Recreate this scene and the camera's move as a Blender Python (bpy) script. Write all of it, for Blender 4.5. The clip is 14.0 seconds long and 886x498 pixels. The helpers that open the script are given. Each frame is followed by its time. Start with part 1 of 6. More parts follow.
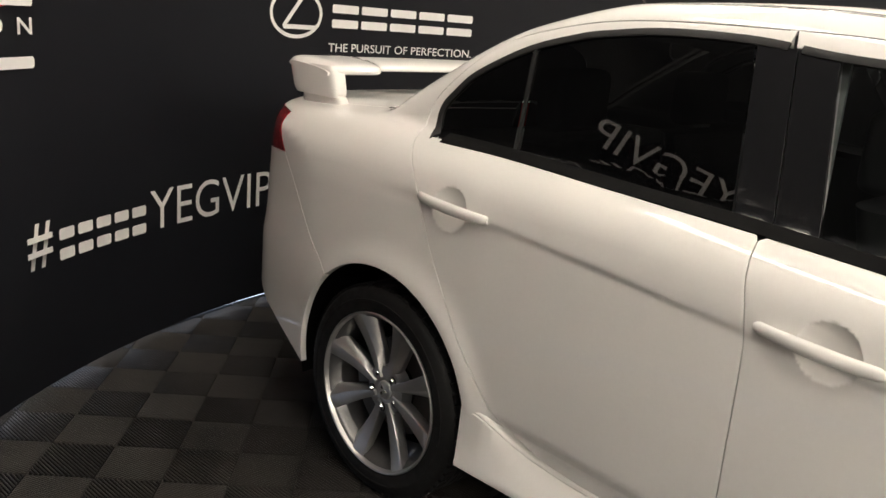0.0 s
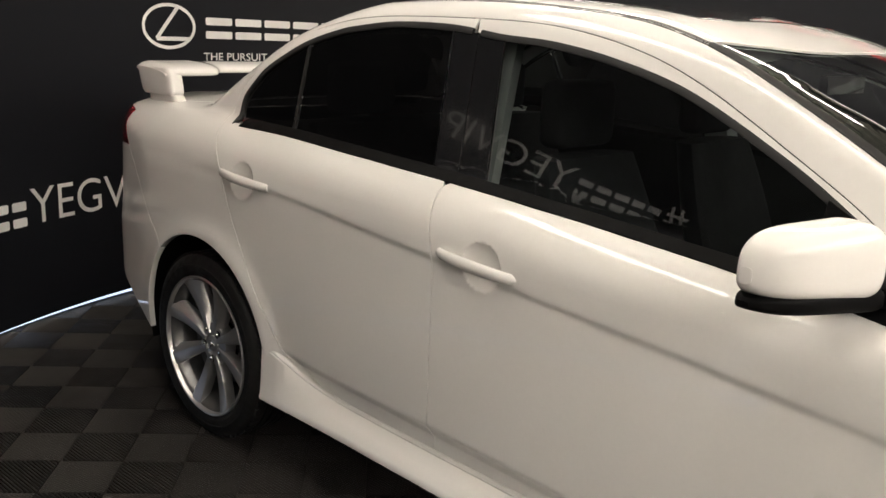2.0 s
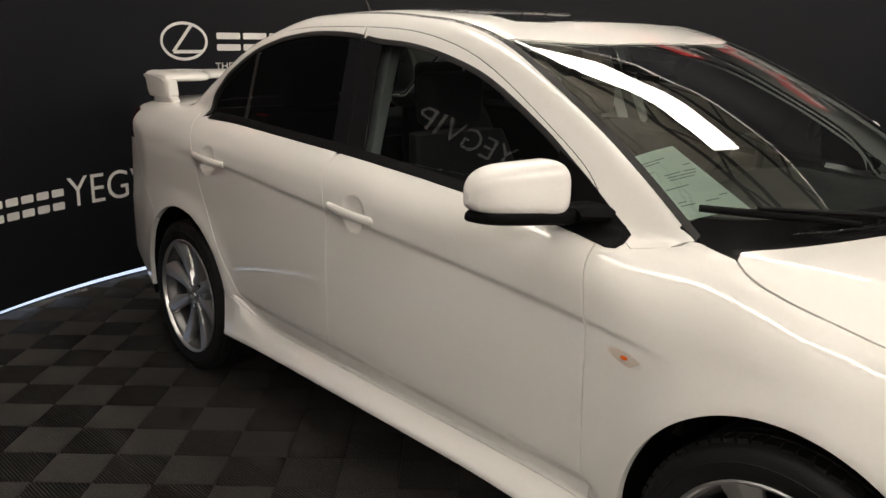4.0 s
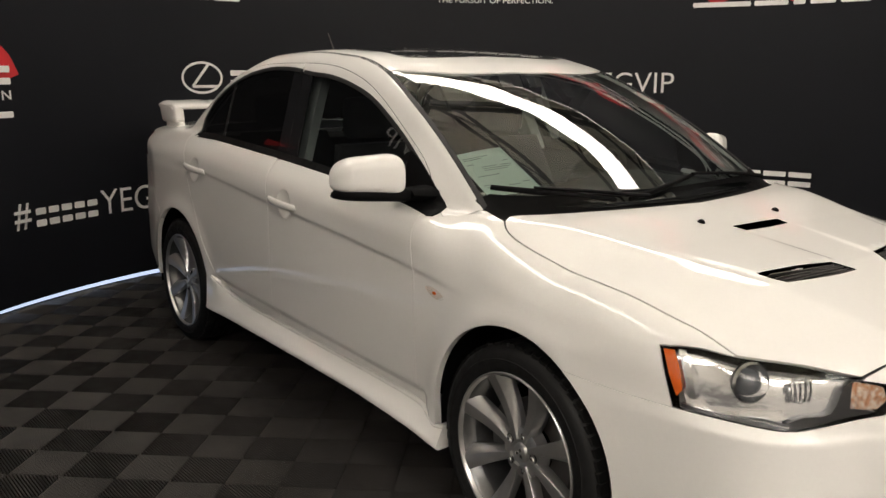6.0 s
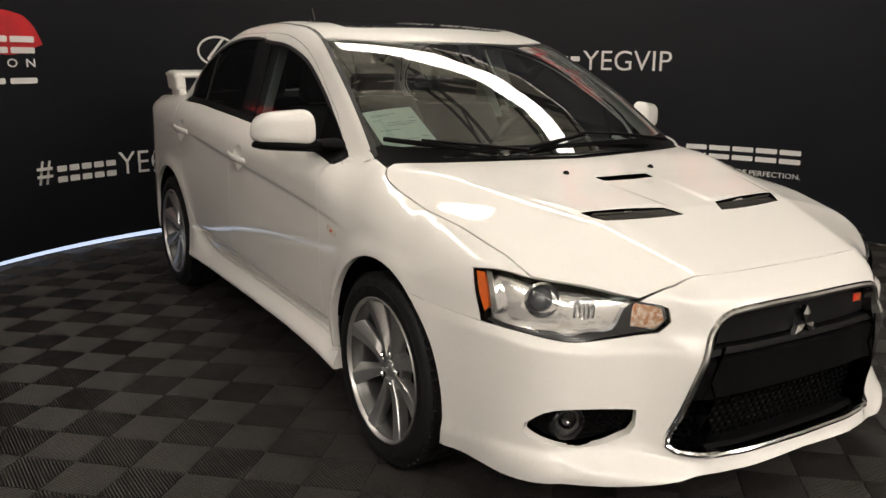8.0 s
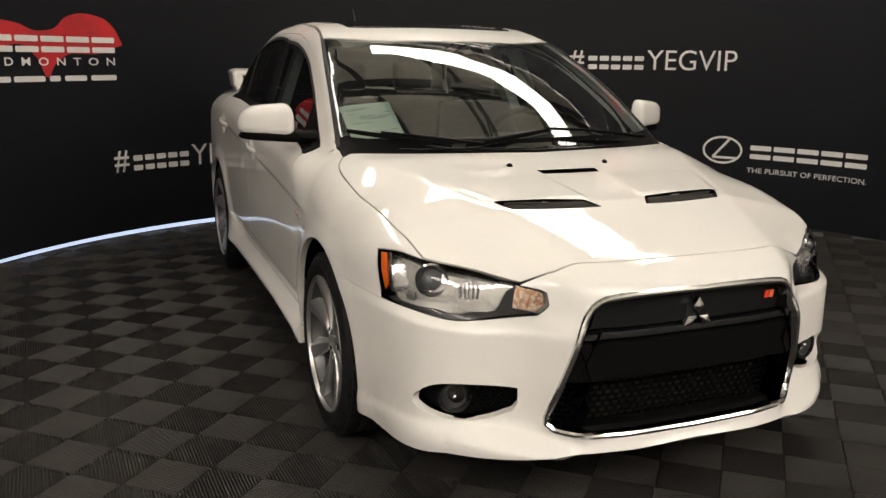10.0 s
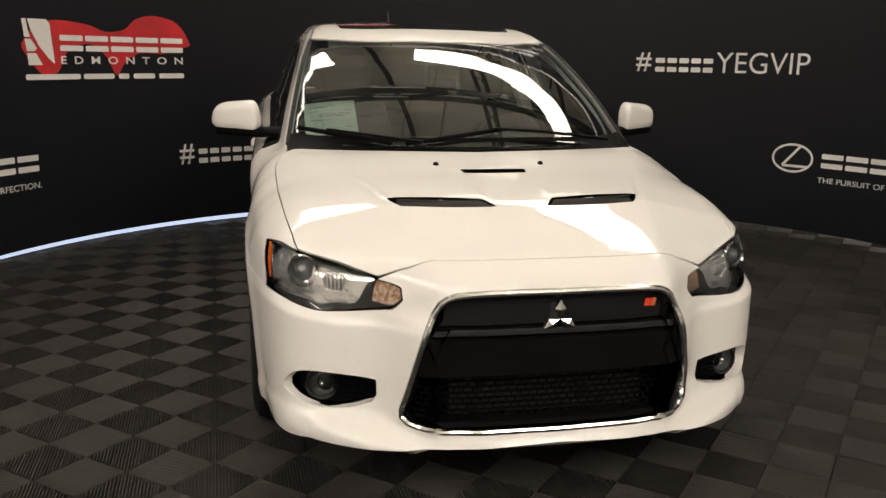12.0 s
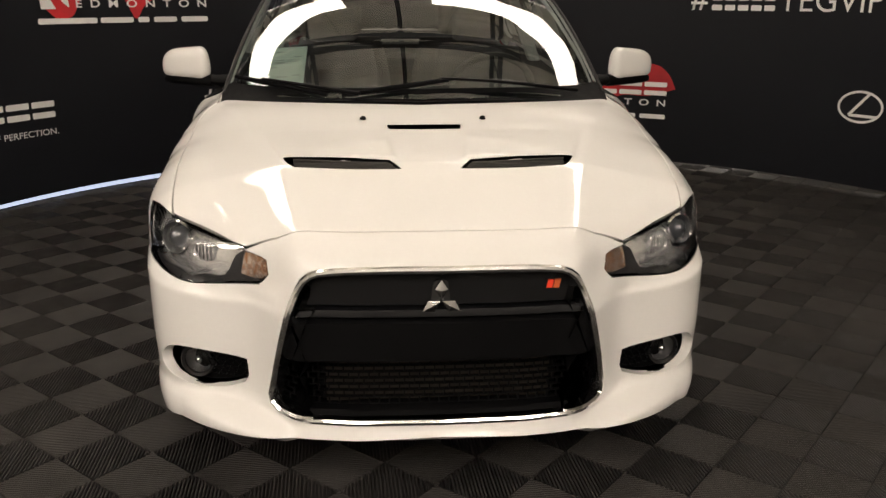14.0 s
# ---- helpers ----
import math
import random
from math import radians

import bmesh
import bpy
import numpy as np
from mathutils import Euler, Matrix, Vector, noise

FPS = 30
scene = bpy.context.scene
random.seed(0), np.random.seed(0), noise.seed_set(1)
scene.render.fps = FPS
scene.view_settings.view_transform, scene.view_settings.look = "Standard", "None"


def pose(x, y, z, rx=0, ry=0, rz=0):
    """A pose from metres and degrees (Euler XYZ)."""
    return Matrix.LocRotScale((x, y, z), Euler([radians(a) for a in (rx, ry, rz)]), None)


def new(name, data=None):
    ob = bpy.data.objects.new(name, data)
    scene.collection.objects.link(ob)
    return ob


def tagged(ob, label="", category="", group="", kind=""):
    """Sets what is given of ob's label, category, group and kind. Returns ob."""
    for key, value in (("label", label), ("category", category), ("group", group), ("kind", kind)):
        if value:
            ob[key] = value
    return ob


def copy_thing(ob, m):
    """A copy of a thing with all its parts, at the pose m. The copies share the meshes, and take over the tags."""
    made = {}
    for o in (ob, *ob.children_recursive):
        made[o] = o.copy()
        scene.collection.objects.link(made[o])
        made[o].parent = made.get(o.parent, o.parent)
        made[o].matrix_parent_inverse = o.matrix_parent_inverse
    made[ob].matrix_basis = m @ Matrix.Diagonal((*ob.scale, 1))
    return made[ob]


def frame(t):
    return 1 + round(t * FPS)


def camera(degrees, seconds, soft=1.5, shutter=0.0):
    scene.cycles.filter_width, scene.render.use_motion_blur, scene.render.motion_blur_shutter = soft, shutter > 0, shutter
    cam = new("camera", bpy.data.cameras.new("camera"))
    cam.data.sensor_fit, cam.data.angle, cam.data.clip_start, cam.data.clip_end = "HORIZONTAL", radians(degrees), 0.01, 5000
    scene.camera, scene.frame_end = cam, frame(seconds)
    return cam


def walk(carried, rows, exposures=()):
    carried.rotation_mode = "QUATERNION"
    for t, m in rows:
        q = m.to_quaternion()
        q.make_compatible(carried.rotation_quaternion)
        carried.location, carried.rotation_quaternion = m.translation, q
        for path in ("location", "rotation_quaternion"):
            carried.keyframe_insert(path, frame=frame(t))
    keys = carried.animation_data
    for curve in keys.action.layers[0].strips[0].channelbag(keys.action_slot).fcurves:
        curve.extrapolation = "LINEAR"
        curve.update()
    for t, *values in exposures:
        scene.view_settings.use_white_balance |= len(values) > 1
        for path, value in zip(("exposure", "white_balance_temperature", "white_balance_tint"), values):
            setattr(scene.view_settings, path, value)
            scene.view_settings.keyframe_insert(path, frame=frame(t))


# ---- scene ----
cam = camera(54.8, 14.0)
METRES, EYE, TILT, LEAN, TURN = 5.755, 1.4125, 0.0, 0.0, 44.4
START_X, START_Y = 0.4191, -2.3945
ROWS = [
    (0.0, 0.0, 0.0, 0.0, 1.3, -15.29, -4.76),
    (0.5, 0.0199, -0.0207, -0.0017, 0.3, -15.52, -4.45),
    (1.0, 0.0447, -0.0306, -0.0014, -0.96, -15.63, -3.63),
    (1.5, 0.0782, -0.0412, -0.0021, -1.2, -14.86, -3.32),
    (2.0, 0.101, -0.0773, -0.0013, -0.53, -14.26, -2.68),
    (2.5, 0.1215, -0.1127, 0.0004, 0.13, -14.95, -0.6),
    (3.0, 0.1496, -0.1354, 0.0003, 1.4, -15.08, -0.67),
    (5.5, 0.2968, -0.2834, 0.001, 8.06, -11.72, 0.08),
    (6.0, 0.3249, -0.3178, -0.0024, 8.76, -11.6, -0.07),
    (6.5, 0.3523, -0.3326, -0.0059, 9.24, -11.8, -0.04),
    (7.0, 0.3834, -0.3383, -0.0104, 10.59, -12.07, -0.23),
    (7.5, 0.4114, -0.3468, -0.0123, 12.13, -12.47, -0.2),
    (8.0, 0.4446, -0.3623, -0.0138, 14.08, -12.59, -0.6),
    (10.5, 0.5952, -0.3382, -0.0156, 25.71, -12.89, -0.55),
    (11.0, 0.6256, -0.3176, -0.0183, 28.07, -13.22, -0.5),
    (11.5, 0.6582, -0.3056, -0.0156, 31.1, -12.89, -0.34),
    (12.0, 0.697, -0.2974, -0.0144, 33.87, -12.6, -0.91),
    (12.5, 0.7263, -0.2782, -0.0109, 35.63, -12.82, -0.26),
    (13.0, 0.7592, -0.2459, -0.0107, 38.34, -13.38, 0.04),
    (13.5, 0.7689, -0.2223, -0.0114, 40.19, -14.89, 0.09),
    (14.0, 0.7515, -0.1919, -0.0117, 41.14, -16.55, -0.35),
]
EXPOSURES = [(0.0, 0.46, 6250, 12), (1.5, 0.28, 6250, 12), (3.0, 0.10, 6200, 12), (5.5, -0.26, 6200, 12), (8.0, -0.30, 6200, 12), (11.0, -0.42, 6350, 11), (14.0, -0.42, 6500, 14)]
walk(cam, [(t, pose(START_X, START_Y, EYE, TILT, LEAN, TURN) @ pose(METRES * x, METRES * y, METRES * z, 90 + pitch, roll, yaw)) for t, x, y, z, yaw, pitch, roll in ROWS], EXPOSURES)
RING_POWER = 15.0
ADDED_PANEL_POWER = 11.5
ADDED_UP_POWER = 110.0

# world: the hall around the booth is dim; the booth's own ring light does the work
world = bpy.data.worlds.new("hall")
scene.world = world
world.use_nodes = True
world.node_tree.nodes["Background"].inputs[0].default_value = (1.0, 0.9, 0.78, 1)
world.node_tree.nodes["Background"].inputs[1].default_value = 0.05


# ---- materials ----
def mat(name, color=(0.5, 0.5, 0.5), rough=0.5, metal=0.0, coat=0.0, noise_amount=0.0, noise_scale=20.0, bump=0.0, bump_scale=200.0, spec=0.5, emit=None, emit_strength=0.0, laid=False):
    """laid: the grain follows the place and not the piece, so that alike pieces differ."""
    m = bpy.data.materials.new(name)
    m.use_nodes = True
    nt = m.node_tree
    p = nt.nodes["Principled BSDF"]
    p.inputs["Base Color"].default_value = (*color, 1)
    p.inputs["Roughness"].default_value = rough
    p.inputs["Metallic"].default_value = metal
    p.inputs["Coat Weight"].default_value = coat
    p.inputs["Coat Roughness"].default_value = 0.03
    p.inputs["Specular IOR Level"].default_value = spec
    if emit:
        p.inputs["Emission Color"].default_value = (*emit, 1)
        p.inputs["Emission Strength"].default_value = emit_strength
    co = nt.nodes.new("ShaderNodeTexCoord")
    where = nt.nodes.new("ShaderNodeNewGeometry").outputs["Position"] if laid else co.outputs["Object"]
    if noise_amount:
        n1 = nt.nodes.new("ShaderNodeTexNoise")
        n1.inputs["Scale"].default_value = noise_scale
        n1.inputs["Detail"].default_value = 6
        n2 = nt.nodes.new("ShaderNodeTexNoise")
        n2.inputs["Scale"].default_value = noise_scale / 9
        n2.inputs["Detail"].default_value = 3
        add = nt.nodes.new("ShaderNodeMath")
        nt.links.new(where, n1.inputs["Vector"])
        nt.links.new(where, n2.inputs["Vector"])
        nt.links.new(n1.outputs["Fac"], add.inputs[0])
        nt.links.new(n2.outputs["Fac"], add.inputs[1])
        ramp = nt.nodes.new("ShaderNodeMapRange")
        ramp.inputs["From Min"].default_value, ramp.inputs["From Max"].default_value = 0.7, 1.3
        ramp.inputs["To Min"].default_value, ramp.inputs["To Max"].default_value = 1 - noise_amount, 1 + noise_amount
        nt.links.new(add.outputs[0], ramp.inputs["Value"])
        mul = nt.nodes.new("ShaderNodeVectorMath")
        mul.operation = "SCALE"
        mul.inputs[0].default_value = color
        nt.links.new(ramp.outputs[0], mul.inputs["Scale"])
        nt.links.new(mul.outputs[0], p.inputs["Base Color"])
        r2 = nt.nodes.new("ShaderNodeMapRange")
        r2.inputs["From Min"].default_value, r2.inputs["From Max"].default_value = 0.7, 1.3
        r2.inputs["To Min"].default_value, r2.inputs["To Max"].default_value = max(0.02, rough * (1 - noise_amount)), min(1, rough * (1 + noise_amount))
        nt.links.new(add.outputs[0], r2.inputs["Value"])
        nt.links.new(r2.outputs[0], p.inputs["Roughness"])
    if bump:
        nb = nt.nodes.new("ShaderNodeTexNoise")
        nb.inputs["Scale"].default_value = bump_scale
        nb.inputs["Detail"].default_value = 4
        nt.links.new(co.outputs["Object"], nb.inputs["Vector"])
        b = nt.nodes.new("ShaderNodeBump")
        b.inputs["Strength"].default_value = bump
        b.inputs["Distance"].default_value = 0.002
        nt.links.new(nb.outputs["Fac"], b.inputs["Height"])
        nt.links.new(b.outputs[0], p.inputs["Normal"])
    return m


def glass(name, tint, ior=1.5, rough=0.0):
    m = bpy.data.materials.new(name)
    m.use_nodes = True
    nt = m.node_tree
    nt.nodes.remove(nt.nodes["Principled BSDF"])
    tr, gl, mix, fr = (nt.nodes.new(k) for k in ("ShaderNodeBsdfTransparent", "ShaderNodeBsdfGlossy", "ShaderNodeMixShader", "ShaderNodeFresnel"))
    tr.inputs[0].default_value = (*tint, 1)
    gl.inputs["Roughness"].default_value = rough
    fr.inputs["IOR"].default_value = ior
    nt.links.new(fr.outputs[0], mix.inputs[0])
    nt.links.new(tr.outputs[0], mix.inputs[1])
    nt.links.new(gl.outputs[0], mix.inputs[2])
    nt.links.new(mix.outputs[0], nt.nodes["Material Output"].inputs[0])
    return m


PAINT = mat("pearl_white_paint", (0.80, 0.785, 0.755), 0.55, 0.0, 1.0, 0.012, 900.0, spec=0.15)
PAINT.node_tree.nodes["Principled BSDF"].inputs["Coat Roughness"].default_value = 0.012
BLACK_PLASTIC = mat("black_plastic", (0.0032, 0.0032, 0.0035), 0.55, noise_amount=0.15, noise_scale=60, bump=0.12, bump_scale=900, spec=0.07)
GRILLE_SATIN = mat("grille_satin_plastic", (0.006, 0.006, 0.0065), 0.42, noise_amount=0.12, noise_scale=60, bump=0.06, bump_scale=900, spec=0.12)
SATIN_BLACK = mat("satin_black_plastic", (0.006, 0.006, 0.0065), 0.30, noise_amount=0.12, noise_scale=60, spec=0.4)
GLOSS_BLACK = mat("gloss_black_trim", (0.008, 0.008, 0.009), 0.12, coat=0.6, noise_amount=0.1)
RUBBER = mat("tyre_rubber", (0.0075, 0.0075, 0.0075), 0.66, noise_amount=0.25, noise_scale=40, bump=0.4, bump_scale=260, spec=0.28)
SEAL = mat("seal_rubber", (0.01, 0.01, 0.01), 0.6, noise_amount=0.1)
BADGE_CHROME = mat("badge_chrome", (0.62, 0.62, 0.63), 0.05, 1.0, noise_amount=0.05)
CHROME = mat("chrome", (0.78, 0.78, 0.78), 0.14, 1.0, noise_amount=0.06)
ALLOY = mat("silver_alloy", (0.52, 0.515, 0.51), 0.30, 0.85, 0.0, noise_amount=0.05, noise_scale=30)
ALLOY_DARK = mat("grey_alloy", (0.17, 0.17, 0.17), 0.34, 0.8, 0.2, noise_amount=0.08, noise_scale=120)
LOUVRE = mat("louvre_plastic", (0.075, 0.071, 0.066), 0.5, noise_amount=0.15, spec=0.3)
BRAKE = mat("brake_iron", (0.12, 0.115, 0.11), 0.5, 0.8, noise_amount=0.2)
UNDER = mat("underbody_black", (0.005, 0.005, 0.005), 0.9, noise_amount=0.2, spec=0.05)
LAMP_DARK = mat("lamp_dark_bezel", (0.025, 0.025, 0.027), 0.28, 0.2, noise_amount=0.1)
REFLECTOR = mat("lamp_reflector", (0.92, 0.92, 0.92), 0.05, 0.82, noise_amount=0.02, noise_scale=60, bump=0.9, bump_scale=26)
LAMP_CHROME = mat("lamp_chrome", (0.80, 0.80, 0.80), 0.16, 0.6, noise_amount=0.06, noise_scale=50, bump=0.2, bump_scale=40)
TURN = mat("turn_signal_orange", (0.90, 0.66, 0.48), 0.14, 0.8, noise_amount=0.15, noise_scale=60, bump=0.4, bump_scale=40)
turn_nodes = TURN.node_tree
blotch, tone = turn_nodes.nodes.new("ShaderNodeTexNoise"), turn_nodes.nodes.new("ShaderNodeValToRGB")
blotch.inputs["Scale"].default_value = 85
turn_nodes.links.new(turn_nodes.nodes.new("ShaderNodeTexCoord").outputs["Object"], blotch.inputs["Vector"])
turn_nodes.links.new(blotch.outputs["Fac"], tone.inputs[0])
tone.color_ramp.elements[0].position, tone.color_ramp.elements[0].color = 0.38, (0.66, 0.33, 0.17, 1)
tone.color_ramp.elements[1].position, tone.color_ramp.elements[1].color = 0.62, (0.90, 0.78, 0.69, 1)
turn_nodes.links.new(tone.outputs[0], turn_nodes.nodes["Principled BSDF"].inputs["Base Color"])
AMBER = mat("amber_plastic", (0.85, 0.16, 0.015), 0.18, 0.0, 0.8, noise_amount=0.12, noise_scale=150, bump=0.3, bump_scale=160)
RED_LENS = mat("red_lens", (0.22, 0.003, 0.006), 0.14, 0.0, 1.0, noise_amount=0.1, bump=0.2, bump_scale=120)
SEAT = mat("seat_cloth", (0.020, 0.020, 0.021), 0.85, noise_amount=0.25, noise_scale=140, bump=0.3, bump_scale=700, spec=0.2)
DASH = mat("dash_plastic", (0.018, 0.019, 0.018), 0.65, noise_amount=0.15, bump=0.2, bump_scale=600, spec=0.2)
TRIM_GREY = mat("light_grey_trim", (0.42, 0.43, 0.41), 0.65, noise_amount=0.08)
PAPER = mat("paper", (0.74, 0.86, 0.77), 0.7, noise_amount=0.03)
INK = mat("ink_grey", (0.25, 0.28, 0.27), 0.7, noise_amount=0.1)
WALL_BLACK = mat("matt_black_vinyl", (0.0085, 0.0092, 0.0124), 0.55, noise_amount=0.12, noise_scale=3, bump=0.1, bump_scale=30, spec=0.22)
PRINT_WHITE = mat("white_print", (0.86, 0.845, 0.82), 0.6, noise_amount=0.04)
PRINT_RED = mat("red_print", (0.50, 0.02, 0.025), 0.6, noise_amount=0.35, noise_scale=6)
TILE = mat("floor_tile_plastic", (0.033, 0.030, 0.028), 0.48, noise_amount=0.42, noise_scale=14, bump=0.12, bump_scale=300, spec=0.38, laid=True)
FLOOR_BASE = mat("floor_base", (0.20, 0.19, 0.175), 0.7, noise_amount=0.2)
HALL = mat("hall_wall_paint", (0.50, 0.48, 0.44), 0.8, noise_amount=0.12, noise_scale=4)
DECK = mat("ceiling_deck", (0.74, 0.71, 0.62), 0.7, noise_amount=0.12, noise_scale=3)
STEEL = mat("truss_steel", (0.025, 0.024, 0.022), 0.55, 0.1, noise_amount=0.15)
GLASS_CLEAR = glass("lamp_lens_glass", (0.95, 0.95, 0.95), 1.45)
GLASS_SCREEN = glass("windscreen_glass", (0.58, 0.66, 0.62), 1.85)
GLASS_FRONT = glass("side_glass", (0.38, 0.43, 0.41), 1.70)
GLASS_PRIVACY = glass("privacy_glass", (0.035, 0.035, 0.035), 1.65)
MIRROR = mat("mirror_glass", (0.85, 0.86, 0.87), 0.02, 1.0)


# ---- building helpers ----
def mesh_of(bm, name):
    me = bpy.data.meshes.new(name)
    bm.to_mesh(me)
    bm.free()
    return me


def part(name, bm, material, parent=None, label="", smooth=True):
    me = mesh_of(bm, name) if isinstance(bm, bmesh.types.BMesh) else bm
    if smooth:
        me.shade_smooth()
        me.set_sharp_from_angle(angle=radians(38))
    if material:
        me.materials.append(material)
    ob = new(name, me)
    ob.parent = parent
    if label:
        tagged(ob, label)
    return ob


def empty(name, label, category, parent=None, kind="", group=""):
    ob = new(name)
    ob.empty_display_size = 0.1
    ob.parent = parent
    return tagged(ob, label, category, group, kind)


def box(bm, lo, hi, bevel=0.0, m=None, seg=2):
    lo, hi = Vector(lo), Vector(hi)
    r = bmesh.ops.create_cube(bm, size=1, matrix=Matrix.Translation((lo + hi) / 2) @ Matrix.Diagonal((*(hi - lo), 1)))
    vs = r["verts"]
    if bevel:
        es = list({e for v in vs for e in v.link_edges})
        b = bmesh.ops.bevel(bm, geom=es, offset=bevel, segments=seg, profile=0.6, affect="EDGES")
        vs = list({v for f in b["faces"] for v in f.verts} | {v for v in vs if v.is_valid})
    if m:
        bmesh.ops.transform(bm, matrix=m, verts=vs)
    return vs


def cyl(bm, r1, r2, depth, m, seg=32, ends=True):
    return bmesh.ops.create_cone(bm, cap_ends=ends, segments=seg, radius1=r1, radius2=r2, depth=depth, matrix=m)["verts"]


def lathe(bm, profile, seg=64, m=None):
    """profile: (radius, along) pairs turned about the local y axis."""
    rings = []
    for i in range(seg):
        a = 2 * math.pi * i / seg
        rings.append([bm.verts.new((r * math.cos(a), h, r * math.sin(a))) for r, h in profile])
    for i in range(seg):
        A, B = rings[i], rings[(i + 1) % seg]
        for j in range(len(profile) - 1):
            bm.faces.new((A[j], A[j + 1], B[j + 1], B[j]))
    if m:
        bmesh.ops.transform(bm, matrix=m, verts=[v for r in rings for v in r])


def loft(bm, rings, close_ends=True, closed=True):
    vs = [[bm.verts.new(p) for p in r] for r in rings]
    n = len(rings[0])
    for a, b in zip(vs, vs[1:]):
        for j in range(n if closed else n - 1):
            bm.faces.new((a[j], a[(j + 1) % n], b[(j + 1) % n], b[j]))
    if close_ends and closed:
        bm.faces.new(vs[0][::-1])
        bm.faces.new(vs[-1])
    return vs


def sweep(bm, path, radius, seg=8, closed=False, flat=1.0):
    """A round bar along a path."""
    path = [Vector(p) for p in path]
    n = len(path)
    rings = []
    for i, p in enumerate(path):
        a = path[(i - 1) % n] if closed or i else p
        b = path[(i + 1) % n] if closed or i < n - 1 else p
        d = (b - a).normalized()
        up = Vector((0, 0, 1)) if abs(d.z) < 0.9 else Vector((1, 0, 0))
        s = d.cross(up).normalized()
        u = s.cross(d)
        r = radius(i / max(1, n - 1)) if callable(radius) else radius
        rings.append([p + (s * math.cos(2 * math.pi * k / seg) + u * flat * math.sin(2 * math.pi * k / seg)) * r for k in range(seg)])
    if closed:
        rings.append(rings[0])
        loft(bm, rings, False)
        bmesh.ops.remove_doubles(bm, verts=bm.verts, dist=1e-6)
    else:
        loft(bm, rings)


def table(*pairs):
    """A smooth monotone curve through (x, value) pairs, as a function on arrays."""
    p = np.array(sorted(pairs), float)
    x, y = p[:, 0], p[:, 1]
    h, d = np.diff(x), np.diff(y) / np.diff(x)
    m = np.zeros(len(x))
    m[0], m[-1] = d[0], d[-1]
    for i in range(1, len(x) - 1):
        if d[i - 1] * d[i] > 0:
            w1, w2 = 2 * h[i] + h[i - 1], h[i] + 2 * h[i - 1]
            m[i] = (w1 + w2) / (w1 / d[i - 1] + w2 / d[i])
    xs = np.linspace(x[0], x[-1], 1500)
    k = np.clip(np.searchsorted(x, xs) - 1, 0, len(x) - 2)
    s = (xs - x[k]) / h[k]
    ys = (1 + 2 * s) * (1 - s) ** 2 * y[k] + s * (1 - s) ** 2 * h[k] * m[k] + s * s * (3 - 2 * s) * y[k + 1] + s * s * (s - 1) * h[k] * m[k + 1]
    return lambda q: np.interp(q, xs, ys)


def smax(a, b, k):
    h = np.maximum(k - np.abs(a - b), 0) / k
    return np.maximum(a, b) + h * h * k * 0.25


def smin(a, b, k):
    return -smax(-a, -b, k)


def spline(pts, step=0.02):
    """A dense Catmull-Rom line through 3D points."""
    P = np.array(pts, float)
    E = np.vstack([2 * P[0] - P[1], P, 2 * P[-1] - P[-2]])
    out = []
    for i in range(1, len(E) - 2):
        a, b, c, d = E[i - 1:i + 3]
        n = max(1, int(np.linalg.norm(c - b) / step))
        for t in np.arange(n) / n:
            out.append(0.5 * (2 * b + (c - a) * t + (2 * a - 5 * b + 4 * c - d) * t * t + (3 * b - a - 3 * c + d) * t ** 3))
    out.append(P[-1])
    return np.array(out)


def straight(pts, step=0.02):
    P = np.array(pts, float)
    out = []
    for b, c in zip(P, P[1:]):
        n = max(1, int(np.linalg.norm(c - b) / step))
        out += [b + (c - b) * t for t in np.arange(n) / n]
    out.append(P[-1])
    return np.array(out)


# ---- the car's skin: one smooth solid, from which every panel is cut ----
# x forward, z up, a = distance from the car's middle plane
AXLE_F, AXLE_R, WHEEL_R, ARCH_Z = 1.328, -1.318, 0.325, 0.338
plan = table((-2.4, 0.64), (-2.2, 0.765), (-2.0, 0.815), (-1.7, 0.848), (-1.3, 0.855), (-0.9, 0.852), (0, 0.858), (0.9, 0.870), (1.3, 0.871), (1.6, 0.867), (1.85, 0.834), (2.1, 0.788), (2.4, 0.64))
side_sec = table((0.0, -0.07), (0.25, -0.03), (0.34, -0.018), (0.42, -0.009), (0.5, -0.005), (0.65, 0), (0.8, 0), (0.9, -0.002), (0.96, -0.010), (1.0, -0.02), (1.05, -0.04), (1.2, -0.11))
ridge = table((-2.5, 0.97), (-1.5, 0.955), (-0.958, 0.924), (-0.246, 0.866), (0.857, 0.781), (1.088, 0.749), (2.0, 0.64))
sill_line = table((-1.0, 0.452), (-0.8, 0.436), (-0.5, 0.425), (-0.2, 0.417), (0.0, 0.411), (0.3, 0.405), (0.6, 0.398), (1.0, 0.394))
door_foot = table((-0.97, 0.437), (-0.905, 0.430), (-0.865, 0.412), (-0.80, 0.379), (-0.74, 0.361), (-0.65, 0.348), (-0.5, 0.343), (-0.25, 0.340), (0.2, 0.336), (0.65, 0.331), (0.80, 0.323), (0.88, 0.300), (0.93, 0.290), (1.0, 0.300))
skirt_foot = table((-0.97, 0.250), (-0.5, 0.252), (0.4, 0.252), (0.75, 0.239), (1.0, 0.217))
ridge_on = table((-1.75, 0), (-1.3, 0.6), (-1.0, 1), (0.9, 1), (1.12, 0), (2, 0))
